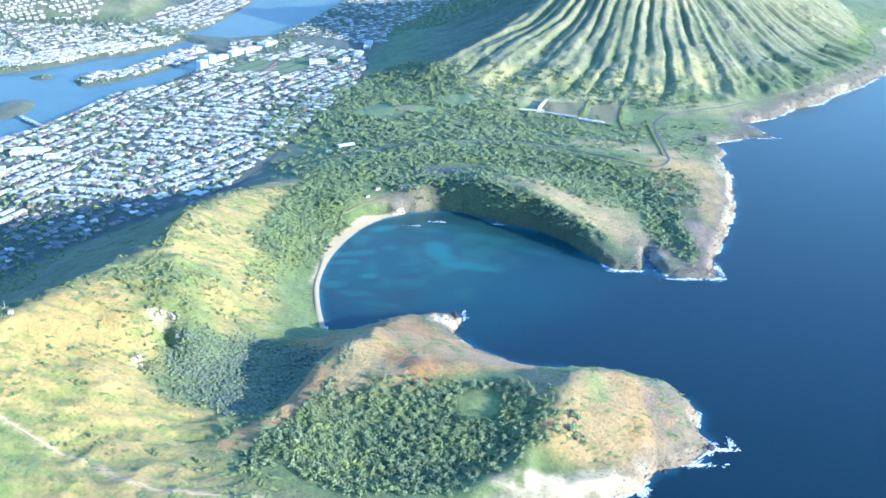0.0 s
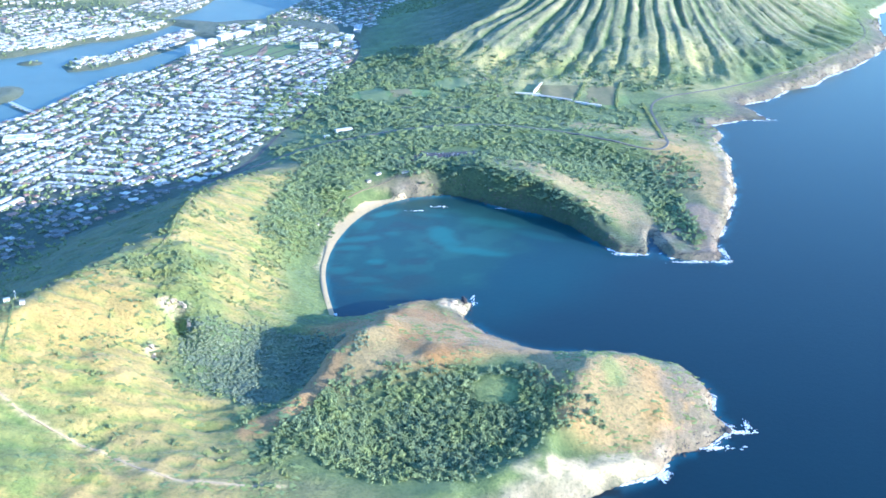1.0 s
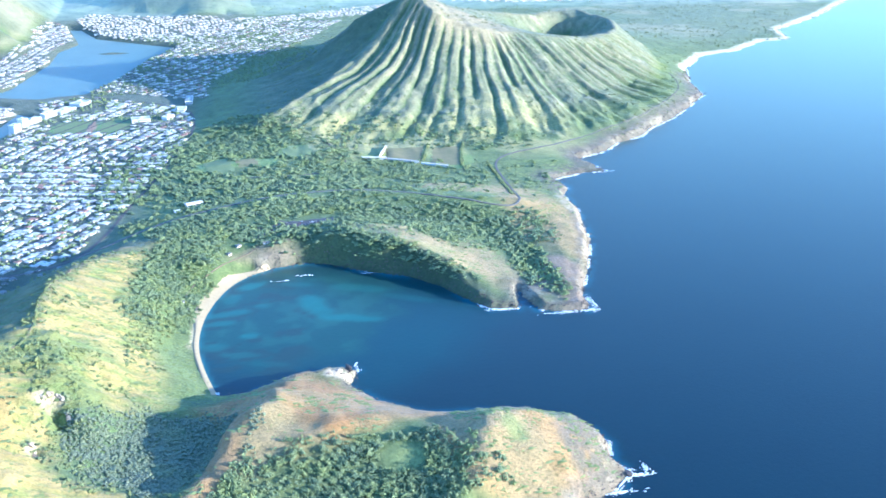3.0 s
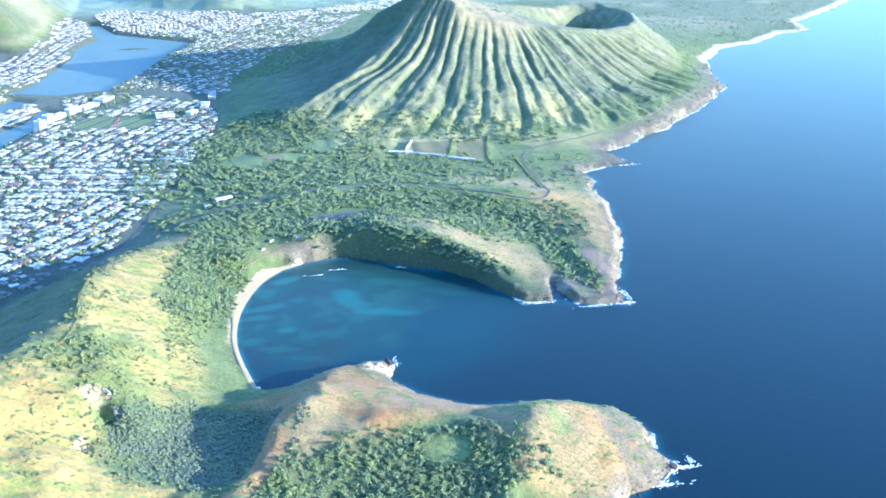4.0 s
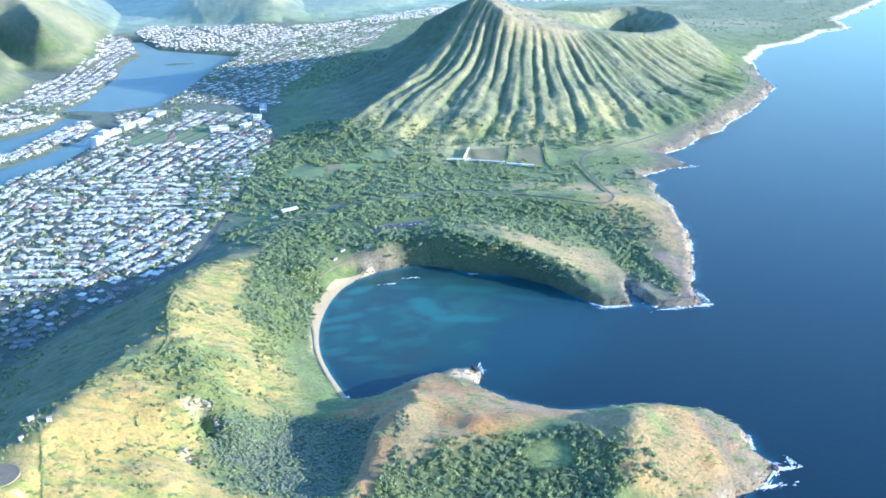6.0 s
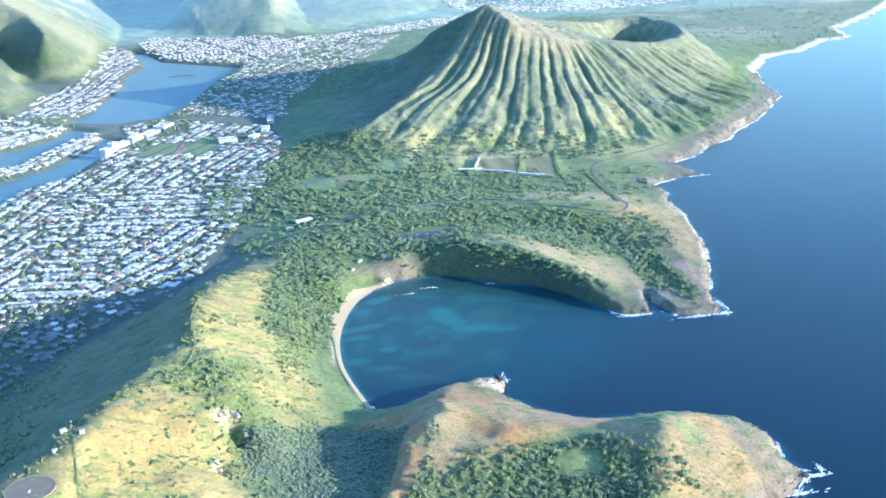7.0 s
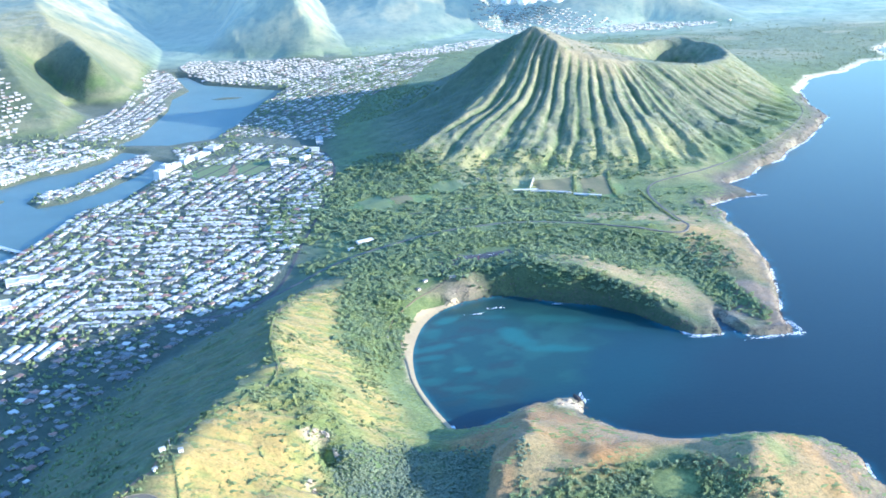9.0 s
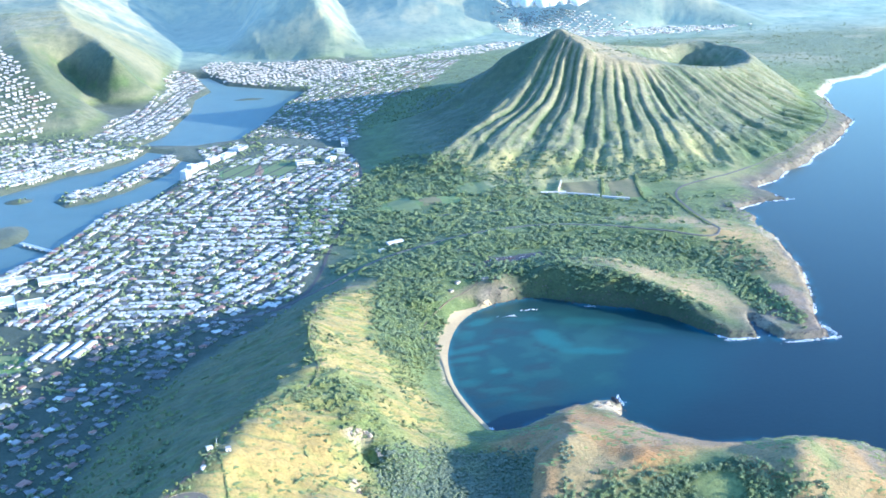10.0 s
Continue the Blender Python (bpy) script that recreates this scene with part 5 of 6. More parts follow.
# ---- roads ----
def ribbon(name, line, width, lift, material, label, step=6.0):
    pts = np.array(line, float)
    for _ in range(2):
        a, b = pts[:-1], pts[1:]
        pts = np.vstack([pts[:1], np.stack([0.75 * a + 0.25 * b, 0.25 * a + 0.75 * b], 1).reshape(-1, 2), pts[-1:]])
    seg = np.hypot(*np.diff(pts, axis=0).T)
    d = np.concatenate([[0], np.cumsum(seg)])
    t = np.linspace(0, d[-1], int(d[-1] / step) + 2)
    x, y = np.interp(t, d, pts[:, 0]), np.interp(t, d, pts[:, 1])
    nx, ny = -np.gradient(y), np.gradient(x)
    n = np.hypot(nx, ny)
    nx, ny = nx / n * width / 2, ny / n * width / 2
    z = np.maximum(np.maximum(level(x, y), level(x + nx, y + ny)), level(x - nx, y - ny)) + lift
    verts, faces = [], []
    for i in range(len(x)):
        verts += [(x[i] - nx[i], y[i] - ny[i], z[i]), (x[i] + nx[i], y[i] + ny[i], z[i]), (x[i] + nx[i] * 1.2, y[i] + ny[i] * 1.2, z[i] - 1.5), (x[i] - nx[i] * 1.2, y[i] - ny[i] * 1.2, z[i] - 1.5)]
        if i:
            k = 4 * i
            faces += [(k - 4, k - 3, k + 1, k), (k - 3, k - 2, k + 2, k + 1), (k - 1, k - 4, k, k + 3)]
    return tagged(new(name, mesh_from(name, verts, faces, [material])), label, "road", kind="structure")


MAT_HIGHWAY = plain("worn_asphalt", (0.10, 0.092, 0.08), (0.165, 0.152, 0.132), 0.2, 0.9)
ribbon("road", ROAD_MAIN, 3.0, 0.4, MAT_HIGHWAY, "grey asphalt highway curving over the saddle")
ribbon("road", COAST_ROAD, 1.8, 0.3, MAT_HIGHWAY, "narrow coast highway cut into the foot of the cone")


# ---- buildings of their own ----
MAT_CONCRETE = plain("pale_concrete", (0.50, 0.49, 0.46), (0.68, 0.66, 0.62), 0.2, 0.85, 0.05)
MAT_GLASS = plain("dark_glazing", (0.03, 0.045, 0.06), (0.06, 0.08, 0.10), 0.5, 0.2)
MAT_METAL = plain("roof_metal", (0.45, 0.45, 0.45), (0.6, 0.6, 0.6), 1.0, 0.5)
MAT_DIRT = plain("trodden_earth", (0.33, 0.23, 0.13), (0.48, 0.36, 0.22), 0.5, 0.95)
MAT_WORN = plain("worn_tarmac", (0.15, 0.12, 0.08), (0.23, 0.185, 0.12), 0.15, 0.95)
MAT_WHITE = plain("white_paint", (0.72, 0.71, 0.68), (0.84, 0.83, 0.80), 0.8, 0.7)


def block_building(x, y, w, d, h, turn, label, category="building", storeys=2, pitched=False):
    """A large building: walls, window bands on each storey, roof with a parapet or a shallow ridge, plant on top."""
    z = float(np.min(level(np.array([x - w / 3, x + w / 3, x]), np.array([y, y, y - d / 3]))))
    b = tagged(new("building"), label, category)
    b.matrix_world = pose(x, y, z, 0, 0, turn)
    part("wall", mesh_from("wall", *box_data(-w / 2, w / 2, -d / 2, d / 2, -2, h), [MAT_CONCRETE]), b)
    if pitched:
        v, f = roof_data(w, d, h, min(2.2, d * 0.16), 0.6, 0.4)
        part("roof", mesh_from("roof", v, f, [MAT_ROOF]), b)
    else:
        rim = merged([box_data(-w / 2 - 0.2, w / 2 + 0.2, s * d / 2 - 0.2, s * d / 2 + 0.2, h - 0.1, h + 0.7) for s in (-1, 1)] + [box_data(s * w / 2 - 0.2, s * w / 2 + 0.2, -d / 2 + 0.2, d / 2 - 0.2, h - 0.1, h + 0.7) for s in (-1, 1)])
        part("parapet", mesh_from("parapet", *rim, [MAT_WHITE]), b)
        part("roof", mesh_from("roof", *box_data(-w / 2 + 0.2, w / 2 - 0.2, -d / 2 + 0.2, d / 2 - 0.2, h, h + 0.25), [MAT_ROOF]), b)
        part("roof_plant", mesh_from("roof_plant", *box_data(-w * 0.1, w * 0.12, -d * 0.15, d * 0.15, h + 0.25, h + 1.6), [MAT_METAL]), b)
    for s in range(storeys):
        z0 = h * (s + 0.3) / storeys
        for side in (-1, 1):
            part("window", mesh_from("window", *box_data(-w * 0.45, w * 0.45, side * d / 2 - 0.06, side * d / 2 + 0.06, z0, z0 + h * 0.42 / storeys), [MAT_GLASS]), b, "dark window band")
    return b


for x, y, w, d, h, turn, storeys in ((-423, 1846, 16, 12, 15, 55, 6), (-414, 1872, 14, 11, 18, 55, 7), (-404, 1902, 34, 11, 11, 60, 4), (-382, 1940, 30, 11, 9, 58, 3), (-360, 1973, 40, 18, 5, 58, 2), (-338, 2024, 34, 22, 5, 60, 2)):
    block_building(x, y, w, d, h, turn, "white concrete apartment block beside the marina", "apartment", storeys)
for x, y, w, d, h, turn in ((-224, 1869, 30, 20, 6, 8), (-179, 1876, 24, 10, 6, 60), (-145, 1998, 12, 46, 6, -2), (-157, 1930, 12, 26, 5, -8), (-266, 1768, 22, 7, 3, 20)):
    block_building(x, y, w, d, h, turn, "large white-roofed school building beside playing fields", "school")
for x, y, w, d, h, turn in ((-613, 1382, 34, 18, 5, 20), (-560, 1376, 40, 20, 5, 12), (-574, 1292, 30, 24, 5, 15), (-612, 1305, 34, 30, 5, 15), (-520, 1356, 20, 14, 4, 15)):
    block_building(x, y, w, d, h, turn, "flat white-roofed shopping hall in the town", "shop")
for i in range(4):
    for j in range(2):
        block_building(-543 + i * 15 + j * 9, 1134 - i * 1.5 + j * 21, 19, 8, 3, 67, "long white gabled school hall in a parallel row", "school", 1, True)
block_building(-132, 1378, 22, 9, 3.2, 24, "low pale-roofed gate house beside the highway", "house", 1, True)
block_building(-152, 1351, 7, 5, 2.4, 24, "small white shed beside the highway", "shed", 1, True)

# long firing-range sheds on the saddle
for x0, y0, x1, y1, d in ((110, 1548, 146, 1541, 3.0), (146, 1540.5, 190, 1516, 3.0), (193, 1514, 229, 1493, 2.2), (139, 1554, 154, 1594, 2.2)):
    w, turn = math.hypot(x1 - x0, y1 - y0), math.degrees(math.atan2(y1 - y0, x1 - x0))
    b = tagged(new("shed"), "long low white-roofed open shed on the grass saddle", "shed", "sheds on the saddle")
    z = max(ground_at(x0, y0), ground_at(x1, y1), ground_at((x0 + x1) / 2, (y0 + y1) / 2))
    b.matrix_world = pose((x0 + x1) / 2, (y0 + y1) / 2, z, 0, 0, turn)
    part("roof", mesh_from("roof", [(p[0], p[1], p[2] + 0.25 * p[1]) for p in box_data(-w / 2, w / 2, -d / 2, d / 2, 2.4, 2.8)[0]], box_data(0, 1, 0, 1, 0, 1)[1], [MAT_ROOF]), b)
    part("back_wall", mesh_from("back_wall", *box_data(-w / 2, w / 2, d / 2 - 0.3, d / 2, -3, 2.6), [MAT_WHITE]), b)
    for k in range(max(3, int(w / 8))):
        px = -w / 2 + (k + 0.5) * w / max(3, int(w / 8))
        part("post", mesh_from("post", *box_data(px - 0.12, px + 0.12, -d / 2 + 0.1, -d / 2 + 0.35, -3, 2.2), [MAT_WHITE]), b)

# huts and masts on the ridge, landing circle with a pale kerb
for x, y, w, d, h, turn, label in ((-343, 739, 4.2, 3.2, 2.2, 20, "small white concrete hut on the ridge crest"), (-330, 735, 3.4, 3.0, 2.4, 10, "small grey concrete hut beside the ridge hedge"), (-347, 720, 3.6, 2.0, 1.6, 40, "small white shed beside the ridge track")):
    b = tagged(new("hut"), label, "hut")
    b.matrix_world = pose(x, y, ground_at(x, y), 0, 0, turn)
    part("wall", mesh_from("wall", *box_data(-w / 2, w / 2, -d / 2, d / 2, -1, h), [MAT_CONCRETE]), b)
    part("roof", mesh_from("roof", *box_data(-w / 2 - 0.25, w / 2 + 0.25, -d / 2 - 0.25, d / 2 + 0.25, h, h + 0.3), [MAT_ROOF]), b)
    part("door", mesh_from("door", *box_data(-0.4, 0.4, -d / 2 - 0.05, -d / 2 + 0.02, 0, 1.5), [MAT_GLASS]), b, "dark door")
for x, y, w, d, h, turn in ((-91, 1191, 5, 3.6, 1.8, 40), (-80, 1209, 6, 3.6, 1.9, 35), (-48, 1206, 8, 3.4, 1.8, 15), (-137, 1069, 4.4, 3, 1.6, 80), (-142, 1085, 3.6, 3, 1.6, 75)):
    b = tagged(new("shelter"), "small brown-walled shelter with a grey roof above the beach", "shelter", "shelters above the beach")
    b.matrix_world = pose(x, y, ground_at(x, y), 0, 0, turn)
    part("wall", mesh_from("wall", *box_data(-w / 2, w / 2, -d / 2, d / 2, -1.5, h), [MAT_WALL]), b)
    part("roof", mesh_from("roof", *roof_data(w, d, h, 0.7, 0.5, 1.0), [MAT_ROOF_GREY]), b)
mast = tagged(new("mast"), "thin pale steel mast beside the ridge hut", "mast")
mast.matrix_world = pose(-338, 744, ground_at(-338, 744))
part("pole", mesh_from("pole", *limb_data((0, 0, -0.5), (0, 0, 7), 0.16, 0.08, 6), [MAT_METAL]), mast)
part("crossbar", mesh_from("crossbar", *limb_data((-0.9, 0, 5.6), (0.9, 0, 5.6), 0.07, 0.07, 5), [MAT_METAL]), mast)


def ring_data(r0, r1, z0, z1, n=48, squash=1.0):
    v = [(r * math.cos(2 * math.pi * i / n), r * math.sin(2 * math.pi * i / n) * squash, z) for r in (r0, r1) for z in (z0, z1) for i in range(n)]
    f = []
    for i in range(n):
        j = (i + 1) % n
        f += [(n + i, n + j, 3 * n + j, 3 * n + i), (i, n + i, n + j, j)[::-1] if r0 else (n + i, n + j, 3 * n + j), (2 * n + i, 2 * n + j, 3 * n + j, 3 * n + i)]
    return v, [q for q in f if len(set(q)) > 2]


pad = tagged(new("landing_circle"), "round worn brown-grey landing place with a pale kerb", "landing place")
pad.matrix_world = pose(-357, 677, ground_at(-357, 677))
disc = [(15.6 * math.cos(a), 15.6 * math.sin(a), z) for z in (-1.0, 0.3) for a in [2 * math.pi * i / 48 for i in range(48)]]
part("deck", mesh_from("deck", disc, [tuple(range(48, 96))] + [(i, (i + 1) % 48, 48 + (i + 1) % 48, 48 + i) for i in range(48)], [MAT_WORN]), pad)
part("kerb", mesh_from("kerb", *ring_data(15.6, 16.2, -0.8, 0.45), [MAT_DIRT]), pad, "pale sandy kerb")
part("marking", mesh_from("marking", *box_data(-0.6, 0.6, -5, -1, 0.3, 0.34), [MAT_WHITE]), pad, "white painted bar")

# tracks, ramp and hedges
def ground_strip(name, line, width, material, label):
    return ribbon(name, line, width, 0.12, material, label, 3.0)


# brown earth, its tone deepened by hedge shade painted into the ridge track
MAT_TRACK = plain("dark_earth", (0.11, 0.085, 0.055), (0.20, 0.155, 0.10), 0.5, 0.95)
ground_strip("ridge_track", RIDGE_PATH, 2.2, MAT_TRACK, "bare earth track along the ridge crest")
ground_strip("grass_track", GRASS_PATH, 1.5, MAT_DIRT, "pale trodden track across the grass slope")
ground_strip("beach_ramp", [(-140, 1100), (-126, 1138), (-107, 1156), (-92, 1178), (-72, 1194), (-40, 1212), (-20, 1240)], 1.4, MAT_TRACK, "brown ramp from the beach up to the car park")
ground_strip("side_road", [(-160, 1300), (-90, 1330), (-50, 1300), (-20, 1262), (30, 1276)], 3.5, MAT_ASPHALT, "grey side road to the car park")
ground_strip("saddle_road", [(-215, 1420), (-140, 1470), (-60, 1480), (20, 1475), (80, 1500), (85, 1560), (60, 1640)], 3.2, MAT_ASPHALT, "narrow grey road through the saddle woods")
ground_strip("town_road", [(-600, 1150), (-515, 1172), (-409, 1192), (-322, 1185), (-266, 1206), (-234, 1300), (-216, 1400), (-190, 1494), (-143, 1690), (-132, 1850), (-150, 1960), (-340, 2100), (-520, 2095)], 4.0, MAT_ASPHALT, "grey road round the edge of the town")
ground_strip("avenue", [(-300, 1200), (-330, 1400), (-345, 1600), (-330, 1760), (-300, 1900)], 4.0, MAT_ASPHALT, "grey avenue through the town")

HEDGES = [([(-336, 733), (-330, 690), (-325, 650), (-322, 620)], 1.1, 0.75), (RIDGE_PATH[3:11], 1.5, 0.95), ([(293, 1515), (291, 1447), (288, 1375), (284, 1335)], 2.2, 1.5), ([(220, 1600), (208, 1560), (197, 1522)], 2.6, 1.7), ([(275, 1602), (262, 1555), (252, 1500)], 2.6, 1.8),
          ([(95, 1640), (88, 1570), (72, 1490)], 3, 1.5)]
hr = np.random.RandomState(9)
rows = []
for line, step, size in HEDGES:
    line = np.array(line, float)
    for p, q in zip(line[:-1], line[1:]):
        n = int(np.hypot(*(q - p)) / step) + 1
        for t in np.arange(n) / n:
            x, y = p + t * (q - p) + hr.uniform(-0.5, 0.5, 2) * size
            s = size * hr.uniform(0.75, 1.25)
            rows.append((hr.randint(3), x, y, ground_at(x, y) - 0.1, hr.uniform(0, 6), s, s, s))
joined("hedges", [(v, f, [0] * len(f)) for v, f in BUSHES], rows, [MAT_LEAF_DRY], "dark green hedges along tracks and old field edges", "hedge")


# ---- car park over the bay ----
lot = np.array([(-60, 1256), (-10, 1272), (42, 1284), (38, 1262), (-8, 1246), (-58, 1222)], float)
lx, ly = np.meshgrid(np.arange(-66, 50, 3.0), np.arange(1214, 1292, 3.0))
lin = inside(lx, ly, lot)
lv, lf, at = [], [], {}
for j in range(lx.shape[0]):
    for i in range(lx.shape[1]):
        at[j, i] = len(lv)
        lv.append((lx[j, i], ly[j, i], 0.0))
lz = level(lx, ly).ravel()
lv = [(x, y, z + 0.3) for (x, y, _), z in zip(lv, lz)]
for j in range(lx.shape[0] - 1):
    for i in range(lx.shape[1] - 1):
        if lin[j, i] and lin[j + 1, i + 1]:
            lf.append((at[j, i], at[j, i + 1], at[j + 1, i + 1], at[j + 1, i]))
tagged(new("car_park", mesh_from("car_park", *compact(lv, lf), [MAT_ASPHALT])), "dark asphalt car park among trees", "car park", kind="structure")
CAR_PAINTS = [plain("car_paint_" + n, tuple(v * 0.9 for v in c), c, 0.5, 0.3) for n, c in (("white", (0.75, 0.75, 0.74)), ("silver", (0.40, 0.41, 0.42)), ("dark", (0.04, 0.045, 0.06)), ("red", (0.35, 0.05, 0.04)))]
MAT_TYRE = plain("tyre_rubber", (0.02, 0.02, 0.02), (0.035, 0.035, 0.035), 4, 0.9)
hull = merged([box_data(-1.15, 1.15, -0.46, 0.46, 0.12, 0.42)])
cab = ([(-0.75, -0.42, 0.42), (0.55, -0.42, 0.42), (0.55, 0.42, 0.42), (-0.75, 0.42, 0.42), (-0.55, -0.34, 0.74), (0.2, -0.34, 0.74), (0.2, 0.34, 0.74), (-0.55, 0.34, 0.74)], box_data(0, 1, 0, 1, 0, 1)[1])
cab = (cab[0], [(0, 3, 2, 1), (4, 5, 6, 7), (0, 1, 5, 4), (1, 2, 6, 5), (2, 3, 7, 6), (3, 0, 4, 7)])
cab_me = mesh_from("cabin", *cab, [MAT_GLASS])
wheel_me = mesh_from("wheel", *merged([limb_data((0, -0.07, 0), (0, 0.07, 0), 0.17, 0.17, 8)]), [MAT_TYRE])
hull_me = [mesh_from("body", *hull, [m]) for m in CAR_PAINTS]
NAMES = ("white", "silver", "dark", "red")
cr = random.Random(5)
spots = [(-48 + i * 2.0 + j * 3.0, 1232 + j * 9.0 + i * 0.55) for j in range(4) for i in range(36)]
spots = [s for s in spots if inside(np.array([s[0]]), np.array([s[1]]), lot)[0] and cr.random() < 0.72][:70]
for x, y in spots:
    k = cr.choice((0, 0, 1, 1, 2, 3))
    c = tagged(new("car"), NAMES[k] + " car parked on the dark asphalt", "car", "cars in the car park")
    c.matrix_world = pose(x, y, ground_at(x, y) + 0.32, 0, 0, 105 + cr.uniform(-4, 4))
    part("body", hull_me[k], c)
    part("cabin", cab_me, c, "dark glazed cabin")
    for wx_, wy_ in ((-0.75, -0.44), (0.75, -0.44), (-0.75, 0.44), (0.75, 0.44)):
        w = part("wheel", wheel_me, c)
        w.location = (wx_, wy_, 0.15)


# ---- rocks and surf ----
MAT_ROCK = plain("dark_lava_rock", (0.05, 0.042, 0.038), (0.15, 0.12, 0.10), 0.5, 0.9, 0.4, 0.2)
MAT_PALE = plain("pale_tuff", (0.34, 0.26, 0.18), (0.48, 0.39, 0.28), 0.35, 0.92, 0.5, 0.15)
MAT_FOAM = plain("surf_foam", (0.62, 0.68, 0.70), (0.86, 0.89, 0.90), 0.6, 0.7, 0.1)


def boulder(seed, rings=4, around=7, rough=0.26):
    rng = random.Random(seed)
    v = [(0, 0, 1)]
    for i in range(1, rings):
        a = math.pi * i / rings
        for j in range(around):
            b = 2 * math.pi * j / around + 0.3 * i
            k = rng.uniform(1 - rough, 1 + rough)
            v.append((math.sin(a) * math.cos(b) * k, math.sin(a) * math.sin(b) * k, math.cos(a) * k))
    v.append((0, 0, -1))
    f = [(0, 1 + j, 1 + (j + 1) % around) for j in range(around)]
    for i in range(rings - 2):
        o = 1 + i * around
        f += [(o + j, o + around + j, o + around + (j + 1) % around, o + (j + 1) % around) for j in range(around)]
    o = 1 + (rings - 2) * around
    f += [(o + j, len(v) - 1, o + (j + 1) % around) for j in range(around)]
    return v, f


BOULDERS = [boulder(s) for s in range(5)]
for x, y, sx, sy, sz, turn, mat, label in ((214, 703, 7, 4.5, 3.2, 30, MAT_ROCK, "black lava rock awash off the head"), (206, 697, 5, 3.5, 2.6, 80, MAT_ROCK, "black lava rock at the foot of the head"), (11, 906, 3, 6.5, 3.6, 20, MAT_ROCK, "dark lava stack at the end of the neck"),
                                           (1, 898, 4.2, 2.2, 2.6, 10, MAT_PALE, "pale tuff crag at the end of the neck"), (-9, 892, 4, 2, 2.2, 0, MAT_PALE, "pale tuff crag along the neck")):
    rock = tagged(new("rock", mesh_from("rock", *BOULDERS[int(abs(x)) % 5], [mat])), label, "rock")
    rock.matrix_world = Matrix.LocRotScale((x, y, ground_at(x, y) - sz * (0.45 if y < 890 and x < 0 else 0.1)), Euler((0, 0, radians(turn))), (sx, sy, sz))

def crag(seed, line, size):
    """A broken ledge of tuff along a line: blocks of several sizes, half sunk in the slope."""
    rng = random.Random(seed)
    blocks = []
    for p, q in zip(line[:-1], line[1:]):
        for k in range(max(2, int(math.dist(p, q) / (size * 0.7)))):
            t = rng.random()
            x, y = p[0] + t * (q[0] - p[0]) + rng.uniform(-1, 1) * size * 0.5, p[1] + t * (q[1] - p[1]) + rng.uniform(-1, 1) * size * 0.5
            v, f = boulder(rng.randint(0, 9999), 5, 7, 0.34)
            a, b, h, turn = size * rng.uniform(0.5, 1.2), size * rng.uniform(0.35, 0.8), size * rng.uniform(0.35, 0.75), rng.uniform(0, 3.1)
            z = ground_at(x, y)
            blocks.append(([(x + (u * a * math.cos(turn) - w * b * math.sin(turn)), y + (u * a * math.sin(turn) + w * b * math.cos(turn)), z + c * h - 0.15 * h) for u, w, c in v], f))
    return blocks


for seed, line, size, mat, label in ((1, [(-240, 797), (-237, 803), (-230, 804), (-224, 800)], 3.4, MAT_PALE, "pale pinkish tuff ledge at the slip in the crater wall"), (2, [(-243, 757), (-241, 749), (-237, 745)], 3.2, MAT_PALE, "pale tuff scar on the lower crater wall"),
                                     (3, [(-222, 794), (-218, 786)], 2.2, MAT_PALE, "pale tuff outcrop beside the gully")):
    ledge = tagged(new("outcrop"), label, "rock")
    for block in crag(seed, line, size):
        part("block", mesh_from("block", *block, [mat]), ledge)

sr = np.random.RandomState(21)
stones, surf = [], []
run = COAST[4:-4]
for p, q in zip(run[:-1], run[1:]):
    beachy = max(p[2], q[2]) < 2.5
    length = np.hypot(q[0] - p[0], q[1] - p[1])
    nx, ny = (q[1] - p[1]) / length, -(q[0] - p[0]) / length
    in_cleft = 200 < p[0] < 224 and 1015 < p[1] < 1080
    open_sea = p[0] > 160 and not in_cleft or p[1] < 720 or p[1] > 1400
    far = p[1] > 1500
    for _ in range(int(length * (1.3 if not far else 0.35))):
        t = sr.rand()
        x, y = p[0] + t * (q[0] - p[0]), p[1] + t * (q[1] - p[1])
        if not beachy and not (20 < x < 150 and y < 660 and sr.rand() < 0.9):
            o = sr.normal(-2, 3.5)
            s = sr.uniform(0.3, 1.0) * (1.8 if far else 1.0)
            stones.append((sr.randint(5), x + nx * o, y + ny * o, max(0.0, ground_at(x + nx * o, y + ny * o)), sr.uniform(0, 6), s * sr.uniform(0.8, 1.6), s, s * 0.7))
    if open_sea or sr.rand() < 0.1:
        lump = sr.rand() * 6
        for _ in range(int(length * (2.2 if open_sea else 0.5))):
            t = sr.rand()
            x, y = p[0] + t * (q[0] - p[0]), p[1] + t * (q[1] - p[1])
            if math.sin(x * 0.09 + lump) + math.sin(y * 0.13) < (0.2 if not far else -0.3):
                continue
            o = abs(sr.normal(0, 1.5)) + 0.2
            s = sr.uniform(0.35, 1.2) * (1.5 if far else 1.0)
            surf.append((sr.randint(3), x + nx * o, y + ny * o, 0.1 + sr.rand() * 0.1, math.atan2(q[1] - p[1], q[0] - p[0]) + sr.uniform(-0.3, 0.3), s * sr.uniform(1.6, 4.0), s * 0.8, 0.7))
